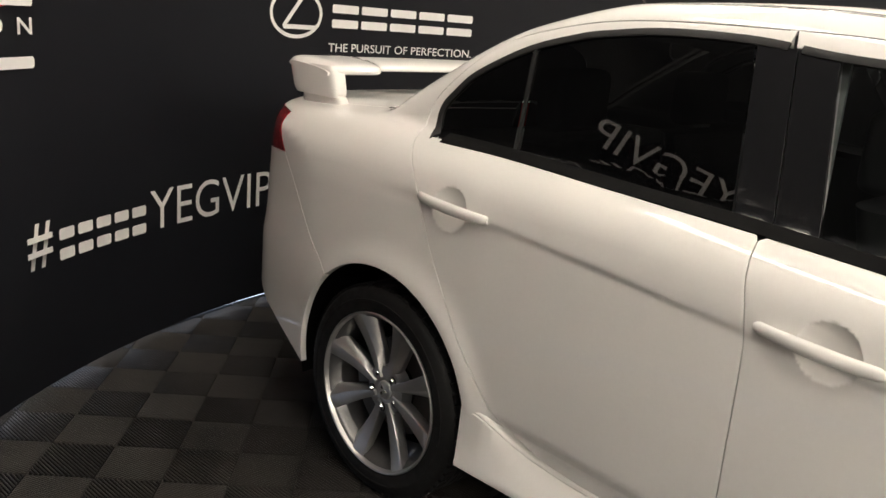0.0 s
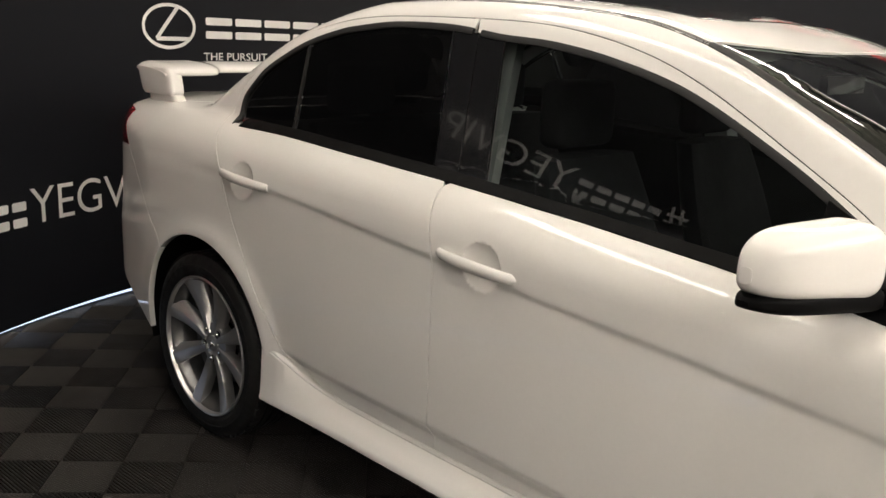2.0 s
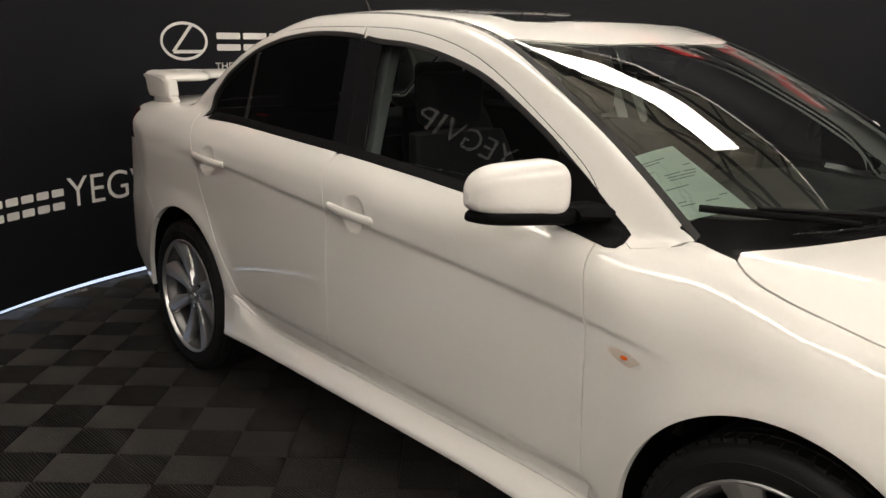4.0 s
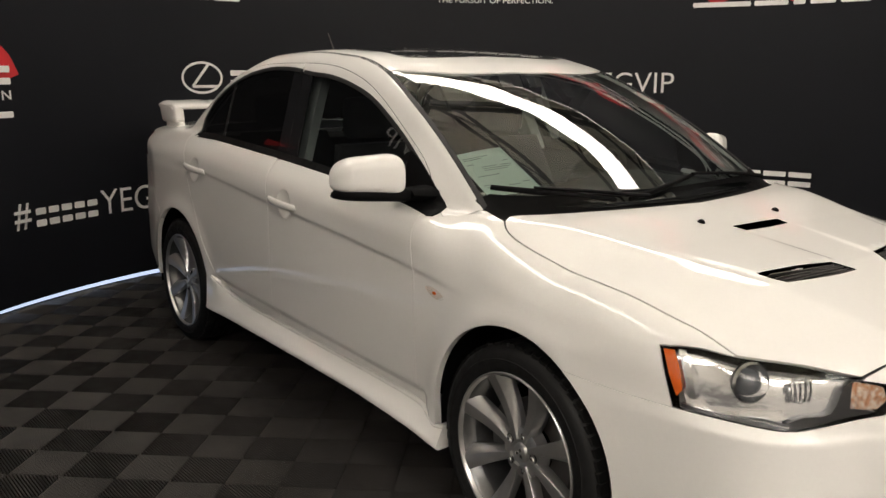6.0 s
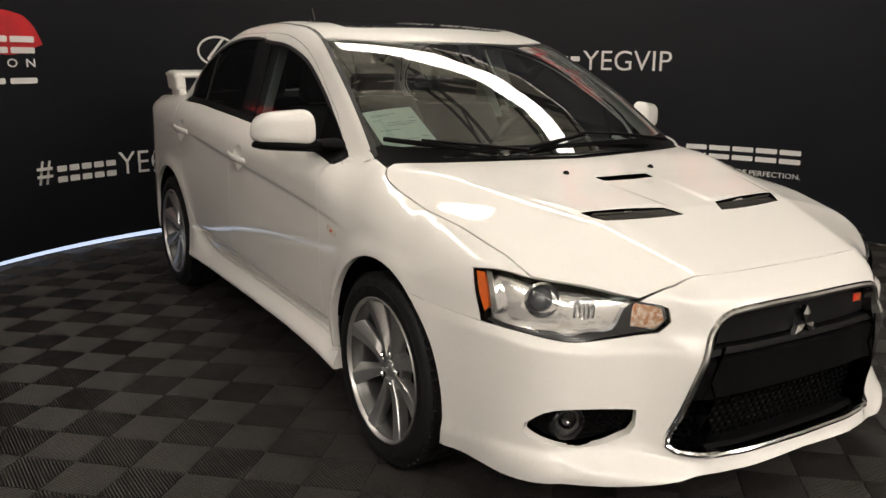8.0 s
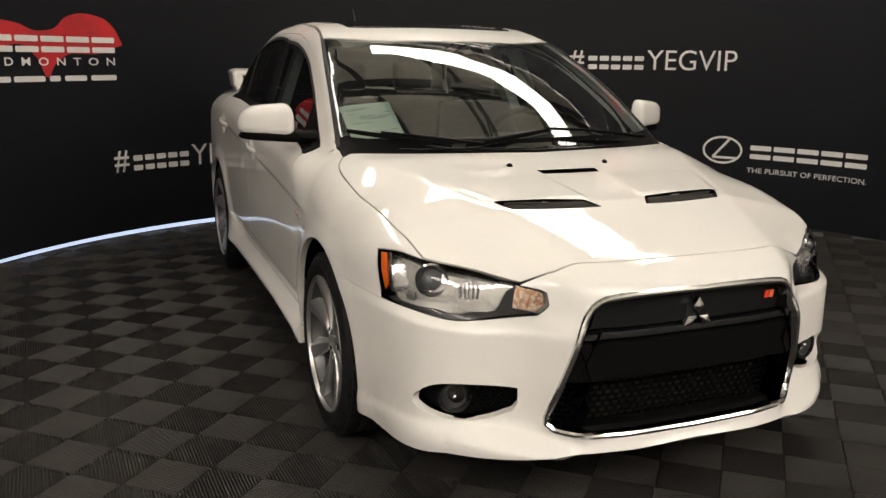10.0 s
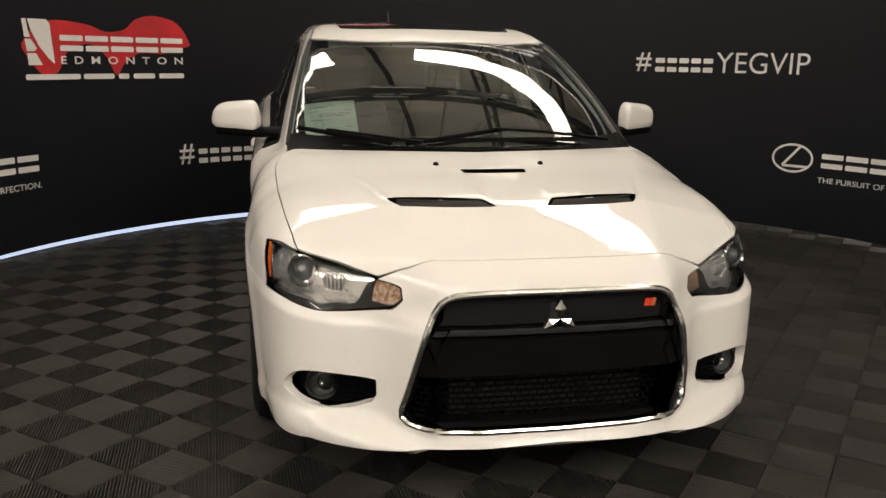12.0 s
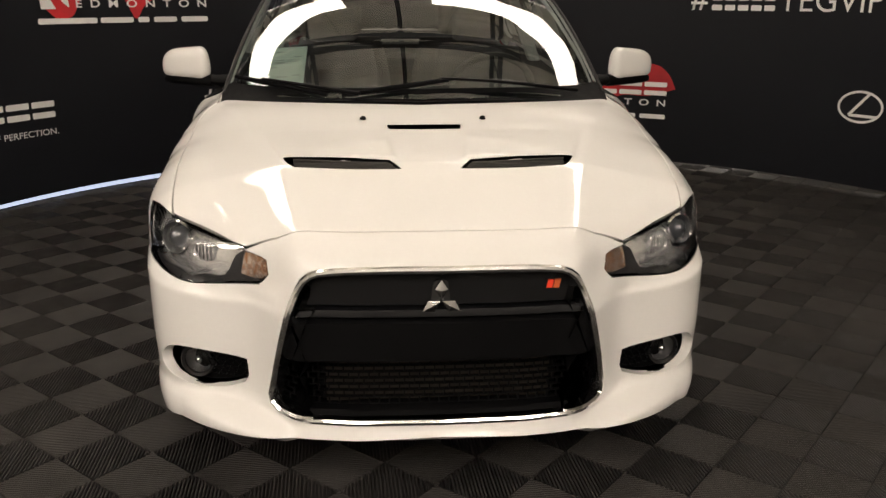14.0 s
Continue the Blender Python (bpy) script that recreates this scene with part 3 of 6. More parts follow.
# unseen walls close the hall; their pale tone bounces light at the car
for nm, lo, hi in (("wall_hall_1", (-9.2, -9, 0), (-9, 9, DECK_Z + 0.1)), ("wall_hall_2", (9, -9, 0), (9.2, 9, DECK_Z + 0.1)), ("wall_hall_3", (-9, -9.2, 0), (9, -9, DECK_Z + 0.1)), ("wall_hall_4", (-9, 9, 0), (9, 9.2, DECK_Z + 0.1))):
    bm = bmesh.new()
    box(bm, lo, hi)
    tagged(part(nm, bm, HALL, smooth=False), "plain unseen hall wall, pale to bounce light", "wall", kind="structure")

# corrugated deck, joists and girders overhead, seen only in the car's glass and paint
bm = bmesh.new()
prof = []
for i in range(60):
    x = -9 + 18 * i / 60
    prof += [(x, DECK_Z), (x + 0.03, DECK_Z + 0.09), (x + 0.15, DECK_Z + 0.09), (x + 0.18, DECK_Z)]
loft(bm, [[(x, -9, z) for x, z in prof], [(x, 9, z) for x, z in prof]], closed=False)
ceiling = tagged(part("ceiling", bm, DECK, smooth=False), "pale corrugated steel roof deck", "ceiling", kind="structure")


def truss(name, a, b, low, high, thick, bays):
    """An open-web truss from a to b."""
    t = empty(name, "dark steel open-web roof truss under the deck", "truss", group=name)
    a, b = Vector((*a, 0)), Vector((*b, 0))
    side_ = Vector((-(b - a).y, (b - a).x, 0)).normalized() * thick
    for z in (low, high):
        bm = bmesh.new()
        loft(bm, [[p - side_ + Vector((0, 0, z - thick)), p + side_ + Vector((0, 0, z - thick)), p + side_ + Vector((0, 0, z + thick)), p - side_ + Vector((0, 0, z + thick))] for p in (a, b)])
        part("chord", bm, STEEL, t, smooth=False)
    for i in range(bays):
        p, q = a.lerp(b, i / bays), a.lerp(b, (i + 1) / bays)
        bm = bmesh.new()
        sweep(bm, [p + Vector((0, 0, low if i % 2 else high)), q + Vector((0, 0, high if i % 2 else low))], thick * 0.7, 6)
        part("web_bar", bm, STEEL, t)


for y in (-7.2, -5.4, -3.6, -1.8, 0.0, 1.8, 3.6, 5.4, 7.2):
    truss("roof_joist", (-9, y), (9, y), DECK_Z - 0.62, DECK_Z - 0.06, 0.038, 24)
for x in (-5.0, -1.4, 2.2, 5.8):
    truss("roof_girder", (x, -9), (x, 9), DECK_Z - 1.25, DECK_Z - 0.70, 0.075, 16)

# ring light hung over the booth
RING_X, RING_Y, RING_Z, RING_R = 0.12, 0.20, 4.25, 2.48
RING = mat("ring_diffuser", (0.9, 0.9, 0.9), 0.5, emit=(1.0, 0.90, 0.76), emit_strength=RING_POWER)
ADDED_UPLIGHT = mat("added_uplight_strip", (0.9, 0.9, 0.9), 0.5, emit=(1.0, 0.93, 0.80), emit_strength=ADDED_UP_POWER)
ring = empty("ring_light", "two large glowing arcs of light hanging over the booth", "light")
for start, end in ((74, 174), (202, 302)):
    bm = bmesh.new()
    rr = []
    for q in np.radians(np.linspace(start, end, 61)):
        rr.append([(RING_X + r * math.cos(q), RING_Y + r * math.sin(q), z) for r, z in ((RING_R, RING_Z - 0.25), (RING_R - 0.05, RING_Z - 0.25), (RING_R - 0.05, RING_Z + 0.25), (RING_R, RING_Z + 0.25))])
    loft(bm, rr)
    bmesh.ops.recalc_face_normals(bm, faces=bm.faces)
    part("diffuser", bm, RING, ring)
    # glowing strip added on the ring's unseen top, to brighten the deck
    bm = bmesh.new()
    loft(bm, [[(RING_X + r * math.cos(q), RING_Y + r * math.sin(q), z) for r, z in ((RING_R - 0.004, RING_Z + 0.254), (RING_R - 0.046, RING_Z + 0.254), (RING_R - 0.046, RING_Z + 0.262), (RING_R - 0.004, RING_Z + 0.262))] for q in np.radians(np.linspace(start, end, 61))])
    bmesh.ops.recalc_face_normals(bm, faces=bm.faces)
    part("added_uplight", bm, ADDED_UPLIGHT, ring, "added unseen strip that brightens the roof deck")
for k in (85, 125, 165, 211, 251, 291):
    q = radians(k)
    p = (RING_X + (RING_R - 0.05) * math.cos(q), RING_Y + (RING_R - 0.05) * math.sin(q))
    bm = bmesh.new()
    sweep(bm, [(*p, RING_Z + 0.20), (*p, DECK_Z + 0.085)], 0.006, 6)
    part("hanger", bm, STEEL, ring)

# added panel lights, out of view, that brighten the car and the deck
ADDED_PANEL = mat("added_panel_diffuser", (0.9, 0.9, 0.9), 0.5, emit=(1.0, 0.91, 0.79), emit_strength=ADDED_PANEL_POWER)


def added_light(x, y):
    t = empty("added_panel_light", "added unseen panel light that brightens the car and the deck", "light", group="hall panel lights")
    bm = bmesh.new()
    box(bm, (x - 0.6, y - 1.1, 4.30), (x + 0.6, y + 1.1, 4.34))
    part("diffuser", bm, ADDED_PANEL, t, smooth=False)
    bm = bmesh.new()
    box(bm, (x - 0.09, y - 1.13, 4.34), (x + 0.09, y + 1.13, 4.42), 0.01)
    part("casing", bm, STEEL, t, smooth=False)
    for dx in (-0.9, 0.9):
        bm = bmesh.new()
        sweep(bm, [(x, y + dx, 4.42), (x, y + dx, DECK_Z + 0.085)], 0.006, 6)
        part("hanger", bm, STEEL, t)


# eight added lights in the front hall, for bumper and hood
for x in (6.6, 8.2):
    for y in (-5.0, -1.7, 1.7, 5.0):
        added_light(x, y)
# two more added for the near flank, three behind the booth for the deck
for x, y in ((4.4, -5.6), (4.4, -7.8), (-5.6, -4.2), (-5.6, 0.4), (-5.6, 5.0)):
    added_light(x, y)

# daylight tube behind the wall, whose light shows under its hem
GAP_LIGHT = mat("cool_tube", (0.9, 0.9, 0.9), 0.5, emit=(0.66, 0.78, 1.0), emit_strength=1.25)
tube = empty("light_strip", "cool white light strip along the backdrop's foot", "light")
bm = bmesh.new()
loft(bm, [[wall_point(d, 0.004, 0.10), wall_point(d, 0.048, 0.10), wall_point(d, 0.048, 0.13), wall_point(d, 0.004, 0.13)] for d in np.linspace(174.9, 278.9, 70)])
bmesh.ops.recalc_face_normals(bm, faces=bm.faces)
part("tube", bm, GAP_LIGHT, tube)
bm = bmesh.new()
loft(bm, [[wall_point(d, -0.018, 0.09), wall_point(d, 0.004, 0.09), wall_point(d, 0.004, 0.15), wall_point(d, -0.018, 0.15)] for d in np.linspace(174.9, 278.9, 70)])
bmesh.ops.recalc_face_normals(bm, faces=bm.faces)
part("channel", bm, STEEL, tube)


# ---- lettering on the wall ----
def to_wall(me, deg, z, out=-0.006):
    """Bends a flat mesh (x along the wall to the right, y up) onto the wall's inner face, its origin at a bearing and height."""
    for v in me.vertices:
        x, y, dz = v.co
        v.co = wall_point(deg - math.degrees(x / RW), z + y, out - dz)
    return me


def text_mesh(body, height, width=None, bold=0.0):
    cu = bpy.data.curves.new("lettering", "FONT")
    cu.body = body
    cu.size = 1.0
    cu.offset = bold
    cu.resolution_u = 6
    ob = bpy.data.objects.new("lettering", cu)
    scene.collection.objects.link(ob)
    me = bpy.data.meshes.new_from_object(ob.evaluated_get(bpy.context.evaluated_depsgraph_get()))
    bpy.data.objects.remove(ob)
    co = np.array([v.co[:] for v in me.vertices])
    lo, hi = co.min(0), co.max(0)
    s = height / (hi[1] - lo[1])
    sx = width / (hi[0] - lo[0]) if width else s
    for v in me.vertices:
        v.co = ((v.co.x - lo[0]) * sx, (v.co.y - lo[1]) * s, 0)
    return me


def flat(*loops):
    """A flat mesh of filled outlines, each a list of (x, y)."""
    bm = bmesh.new()
    for L in loops:
        bm.faces.new([bm.verts.new((x, y, 0)) for x, y in L])
    bmesh.ops.triangulate(bm, faces=bm.faces)
    return mesh_of(bm, "print")


def bar(x0, y0, x1, y1, r=0.0):
    if not r:
        return [(x0, y0), (x1, y0), (x1, y1), (x0, y1)]
    return [(x0 + r, y0), (x1 - r, y0), (x1, y0 + r), (x1, y1 - r), (x1 - r, y1), (x0 + r, y1), (x0, y1 - r), (x0, y0 + r)]


def stroke(pts, w):
    """Four-cornered strokes along a line."""
    out = []
    for (x0, y0), (x1, y1) in zip(pts, pts[1:]):
        d = math.hypot(x1 - x0, y1 - y0)
        nx, ny = -(y1 - y0) / d * w / 2, (x1 - x0) / d * w / 2
        out.append([(x0 - nx, y0 - ny), (x1 - nx, y1 - ny), (x1 + nx, y1 + ny), (x0 + nx, y0 + ny)])
    return out


def ellipse_ring(cx, cy, rx, ry, w, n=56):
    out = []
    for i in range(n):
        a, b = 2 * math.pi * i / n, 2 * math.pi * (i + 1) / n
        out.append([(cx + rx * math.cos(a), cy + ry * math.sin(a)), (cx + rx * math.cos(b), cy + ry * math.sin(b)),
                    (cx + (rx - w) * math.cos(b), cy + (ry - w) * math.sin(b)), (cx + (rx - w) * math.cos(a), cy + (ry - w) * math.sin(a))])
    return out


def blocks_row(g, x0, x1, y0, h, count, deg, z, out):
    """Plain paired bars in place of a maker's name."""
    k = (x1 - x0) / count
    for i in range(count):
        a, b = x0 + i * k + 0.010, x0 + (i + 1) * k - 0.010
        part("name_bar", to_wall(flat(bar(a, y0, b, y0 + 0.36 * h, 0.006), bar(a, y0 + 0.64 * h, b, y0 + h, 0.006)), deg, z, out), PRINT_WHITE, g, smooth=False)


def emblem_group(deg, z):
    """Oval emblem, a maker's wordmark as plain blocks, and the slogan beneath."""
    g = empty("wall_logo", "white oval emblem with wordmark and slogan printed on black", "", wall)
    w = 0.325
    strokes = ellipse_ring(w / 2, 0.113, w / 2, 0.113, 0.017) + stroke([(0.215, 0.205), (0.085, 0.052), (0.285, 0.052)], 0.020)
    part("emblem", to_wall(flat(*strokes), deg, z), PRINT_WHITE, g, smooth=False)
    blocks_row(g, 0.378, 1.312, 0.057, 0.108, 5, deg, z, -0.006)
    part("slogan", to_wall(text_mesh("THE PURSUIT OF PERFECTION.", 0.040, 0.94, 0.004), deg - math.degrees(0.372 / RW), z - 0.055), PRINT_WHITE, g, smooth=False)


def tag_group(deg, z):
    """A hash sign, a maker's name as plain blocks, then the letters YEGVIP."""
    g = empty("wall_tag", "white hashtag lettering printed on the black wall", "", wall)
    part("hash_sign", to_wall(text_mesh("#", 0.155, 0.125, 0.012), deg, z), PRINT_WHITE, g, smooth=False)
    blocks_row(g, 0.150, 0.640, 0.0, 0.112, 5, deg, z, -0.006)
    part("lettering", to_wall(text_mesh("YEGVIP", 0.162, 0.735, -0.004), deg - math.degrees(0.655 / RW), z), PRINT_WHITE, g, smooth=False)


def cloth_shape():
    """The wavy red banner behind the dealer's emblem."""
    top = table((0, 0.24), (0.12, 0.36), (0.30, 0.395), (0.52, 0.375), (0.68, 0.33), (0.80, 0.345), (0.92, 0.43), (1.04, 0.455), (1.20, 0.43), (1.29, 0.36), (1.345, 0.255))
    low = table((0, 0.21), (0.08, 0.10), (0.18, 0.03), (0.27, 0.06), (0.36, 0.20), (0.52, 0.245), (0.66, 0.16), (0.735, 0.03), (0.80, 0.115), (0.95, 0.19), (1.10, 0.185), (1.25, 0.22), (1.345, 0.25))
    xs = np.linspace(0.0, 1.345, 70)
    bm = bmesh.new()
    a = [bm.verts.new((x, low(x), 0)) for x in xs]
    b = [bm.verts.new((x, max(top(x), low(x) + 0.002), 0)) for x in xs]
    for i in range(len(xs) - 1):
        bm.faces.new((a[i], a[i + 1], b[i + 1], b[i]))
    return mesh_of(bm, "banner")


def enlarged(me, k):
    for v in me.vertices:
        v.co *= k
    return me


def dealer_group(deg, z, k=1.0):
    """Red banner, split white emblem, wordmark blocks, the city's name, and an address line as bars."""
    g = empty("wall_banner", "red cloth banner graphic with white lettering on black wall", "", wall)
    if k == 1:
        part("banner", to_wall(enlarged(cloth_shape(), k), deg, z, -0.005), PRINT_RED, g, smooth=False)
    y = 0.105
    em = [[(0.055, y + 0.29), (0.20, y + 0.29), (0.225, y + 0.265), (0.245, y + 0.005), (0.20, y + 0.04), (0.13, y + 0.12), (0.075, y + 0.22)],
          [(0.012, y + 0.29), (0.045, y + 0.29), (0.055, y + 0.22), (0.068, y + 0.175), (0.022, y + 0.175)],
          [(0.024, y + 0.163), (0.072, y + 0.163), (0.115, y + 0.105), (0.095, y + 0.085), (0.034, y + 0.085)],
          [(0.036, y + 0.073), (0.105, y + 0.073), (0.15, y - 0.003), (0.04, y - 0.003)]]
    if k == 1:
        part("emblem", to_wall(enlarged(flat(*em), k), deg, z, -0.009), PRINT_WHITE, g, smooth=False)
    blocks_row(g, 0.285 * k, 1.29 * k, 0.195 * k, 0.105 * k, 5, deg, z, -0.009)
    part("lettering", to_wall(text_mesh("E  D  M  O  N  T  O  N", 0.052 * k, 0.98 * k, 0.016), deg - math.degrees(0.295 * k / RW), z + 0.110 * k, -0.009), PRINT_WHITE, g, smooth=False)
    words = [(0.0, 0.43), (0.455, 0.245), (0.735, 0.085), (0.855, 0.175), (1.065, 0.205)]
    part("address_line", to_wall(enlarged(flat(*[bar(0.01 + a, 0.008, 0.01 + a + w, 0.044, 0.008) for a, w in words]), k), deg, z, -0.009), PRINT_WHITE, g, smooth=False)


LOW, MID, HIGH, TOP, CROWN = 0.0, 0.755, 1.51, 2.265, 3.02
dealer_group(235.20, 0.385 + MID), emblem_group(191.30, 0.500 + MID), tag_group(146.35, 0.492 + MID), tag_group(277.40, 0.492 + MID)
emblem_group(256.60, 0.500), tag_group(214.40, 0.492), dealer_group(170.60, 0.385), emblem_group(126.30, 0.500), tag_group(82.40, 0.492), tag_group(280.40, 0.492)
dealer_group(120.70, 0.385 + HIGH), emblem_group(161.90, 0.500 + HIGH), dealer_group(204.90, 0.385 + HIGH), tag_group(251.20, 0.492 + HIGH)
dealer_group(205.0, 0.12 + CROWN, 2.5)
emblem_group(222.90, 0.500 + TOP), tag_group(178.90, 0.492 + TOP), dealer_group(136.90, 0.385 + TOP)

# ---- the car ----
car = empty("car", "white four-door sport sedan with rear wing and black grille", "car")

# shared lines on the skin, for the side with y > 0
ARCH_F, ARCH_R = 0.368, 0.372
seam_c = on_side([(-0.60, 0.342), (-0.70, 0.351), (-0.77, 0.366), (-0.825, 0.390), (-0.872, 0.432), (-0.985, 0.575), (-1.12, 0.770), (-1.185, 0.895), (-1.23, 0.980), (-1.300, 1.060)])
frame_line = on_side([(-1.300, 1.060), (-1.340, 1.110), (-1.342, 1.165), (-1.307, 1.228), (-1.19, 1.341), (-1.02, 1.402), (-0.77, 1.440), (-0.377, 1.444), (-0.115, 1.431), (0.115, 1.387), (0.300, 1.320), (0.516, 1.209), (0.684, 1.112), (0.765, 1.032), (0.812, 0.952)])
seam_b = on_side([(-0.258, 0.336), (-0.250, 0.55), (-0.255, 0.845), (-0.285, 1.0), (-0.340, 1.25), (-0.377, 1.444)])
seam_a = on_side([(0.840, 0.308), (0.842, 0.480), (0.837, 0.768), (0.812, 0.952)])
hood_edge = on_top([(1.121, 0.729), (1.155, 0.753), (1.21, 0.769), (1.30, 0.773), (1.40, 0.771), (1.50, 0.769), (1.60, 0.763), (1.70, 0.756), (1.80, 0.745), (1.90, 0.730), (1.935, 0.722)])
hood_front = on_top([(2.184, 0.0), (2.180, 0.24), (2.162, 0.390), (2.148, 0.432), (2.122, 0.503)])
bonnet_tip = hood_front[-1]


def cut(line, a, b):
    """The stretch of a line between the points nearest to x = a and x = b, in that order."""
    i, j = int(np.argmin(np.abs(line[:, 0] - a))), int(np.argmin(np.abs(line[:, 0] - b)))
    return line[i:j + 1] if i <= j else line[j:i + 1][::-1]


# headlamp outline
HL = dict(top_out=(1.78, 0.806, 0.765), hood=(1.935, 0.720, 0.763), tip=(2.122, 0.503, 0.712), inner=(2.166, 0.441, 0.692), inner_low=(2.151, 0.461, 0.624), mid=(2.09, 0.60, 0.607), notch=(2.039, 0.676, 0.603), low=(1.925, 0.76, 0.618), low_out=(1.825, 0.804, 0.624))
lamp_top = on_ball([HL["top_out"], (1.86, 0.765, 0.770), hood_edge[-1], (2.045, 0.610, 0.742), bonnet_tip])
lamp_in = on_ball([bonnet_tip, HL["inner"], (2.170, 0.435, 0.655), HL["inner_low"]])
lamp_low = on_ball([HL["inner_low"], HL["mid"], HL["notch"], HL["low"], HL["low_out"]])
lamp_out = on_ball([HL["low_out"], (1.80, 0.808, 0.70), HL["top_out"]])
lamp_ring = ring_of(lamp_top, lamp_in, lamp_low, lamp_out)

# bumper seam from the lamp to the arch
bump_seam = on_ball([HL["low_out"], (1.68, 0.86, 0.634), (1.534, 0.875, 0.643)])
arch_f_pts = arc(AXLE_F, ARCH_F, 56, -22, 28)
arch_front = on_side([(x + 0.012 * max(0, -z + 0.45), z) for x, z in arch_f_pts])
arch_mid = on_side(arc(AXLE_F, ARCH_F, 56, 178, 50))
arch_f_start = arch_mid[0]

# wheel-side return of the fender
fender = ring_of(seam_a, on_side([(0.812, 0.952), (0.86, 0.970)]), on_top([(0.90, 0.795), (0.97, 0.750), (1.03, 0.722), (1.121, 0.729)]), hood_edge,
                 lamp_top[:int(np.argmin(np.abs(lamp_top[:, 0] - 1.935))) + 1][::-1], lamp_out[::-1], bump_seam, arch_mid, on_side([(0.955, 0.32), (0.945, 0.28), (0.840, 0.280)], sharp=True))

grille_hole_half = on_ball([(2.276, 0.0, 0.696), (2.272, 0.15, 0.696), (2.265, 0.27, 0.692), (2.258, 0.328, 0.680), (2.254, 0.362, 0.640), (2.235, 0.390, 0.54), (2.205, 0.425, 0.40), (2.195, 0.446, 0.335), (2.196, 0.446, 0.308), (2.21, 0.425, 0.291), (2.26, 0.30, 0.286), (2.28, 0.15, 0.284), (2.284, 0.0, 0.283)])
fog_hole = ring_of(on_ball([(2.148, 0.514, 0.409), (2.126, 0.568, 0.416), (2.081, 0.686, 0.421), (2.040, 0.745, 0.408), (2.000, 0.782, 0.368)]),
                   on_ball([(2.000, 0.782, 0.368), (1.996, 0.783, 0.345), (2.030, 0.752, 0.325), (2.078, 0.676, 0.309), (2.110, 0.586, 0.315), (2.137, 0.524, 0.337)]),
                   on_ball([(2.137, 0.524, 0.337), (2.146, 0.513, 0.36), (2.148, 0.514, 0.409)]))
lip_line = on_ball([(1.67, 0.84, 0.205), (1.80, 0.82, 0.205), (1.93, 0.77, 0.208), (2.08, 0.68, 0.218), (2.21, 0.50, 0.228), (2.29, 0.27, 0.240), (2.325, 0.0, 0.246)])
bumper_half = ring_of(hood_front, lamp_in, lamp_low, bump_seam, arch_front, lip_line)
fog_left = fog_hole.copy()
fog_right = fog_hole * (1, -1, 1)
front_bumper = panel("front_bumper", PAINT, car, whole(bumper_half), "white front bumper with large grille opening", way="front", holes=(whole(grille_hole_half), fog_left, fog_right), step=0.021, depth=0.03, gap=0.0012, rows=bumper_rows())

# hood with scoop and two vents cut through
vent = ring_of(on_top([(1.786, 0.428), (1.797, 0.30), (1.809, 0.18), (1.815, 0.120)]), on_top([(1.815, 0.120), (1.872, 0.087)]), on_top([(1.872, 0.087), (1.868, 0.22), (1.848, 0.390)]), on_top([(1.848, 0.390), (1.82, 0.410), (1.790, 0.426)]))
scoop_half = ring_of(on_top([(1.493, 0.0), (1.493, 0.119)], sharp=True), on_top([(1.493, 0.119), (1.535, 0.112)]), on_top([(1.535, 0.112), (1.540, 0.0)], sharp=True))
cowl_line = on_top([(1.282, 0.0), (1.260, 0.2), (1.215, 0.42), (1.160, 0.60), (1.110, 0.70), (1.121, 0.729)])
hood_half = ring_of(cowl_line, hood_edge, lamp_top[int(np.argmin(np.abs(lamp_top[:, 0] - 1.935))):], hood_front[::-1])
hood = panel("hood", PAINT, car, whole(hood_half), "white hood with scoop and two louvred vents", way="top", holes=(vent, vent * (1, -1, 1), whole(scoop_half)), step=0.024, depth=0.02, gap=0.0042, rows=hood_rows())

# windscreen, roof, rear glass, boot
ws_side = on_top([(1.020, 0.718), (0.75, 0.672), (0.50, 0.628), (0.270, 0.582)], fn=cabin_skin)
ws_low = on_top([(1.245, 0.0), (1.225, 0.2), (1.175, 0.42), (1.10, 0.60), (1.020, 0.718)], fn=cabin_skin)
ws_high = on_top([(0.270, 0.582), (0.335, 0.47), (0.405, 0.30), (0.435, 0.0)], fn=cabin_skin)
rail_line = on_top([(0.270, 0.582), (0.05, 0.552), (-0.35, 0.530), (-0.75, 0.515), (-1.04, 0.500)])
rg_side = on_top([(-1.04, 0.500), (-1.25, 0.525), (-1.50, 0.552), (-1.655, 0.572)])
rg_high = on_top([(-1.165, 0.0), (-1.13, 0.25), (-1.04, 0.500)])
rg_low = on_top([(-1.655, 0.572), (-1.72, 0.35), (-1.745, 0.0)])
boot_side = on_top([(-1.655, 0.572), (-1.80, 0.605), (-2.00, 0.615), (-2.10, 0.600)])
boot_rear = on_top([(-2.10, 0.600), (-2.17, 0.40), (-2.195, 0.0)])

windscreen = panel("windscreen", GLASS_SCREEN, car, whole(ring_of(ws_low, ws_side, ws_high)), "tinted laminated windscreen", way="top", step=0.04, fn=cabin_skin, inset=0.003, depth=0.004, gap=0.008)
windscreen.visible_shadow = False


PROJECTOR = mat("projector_glass", (0.10, 0.105, 0.115), 0.08, 0.3, 1.0, noise_amount=0.1)
FRIT = mat("black_frit", (0.004, 0.004, 0.005), 0.25, noise_amount=0.1)


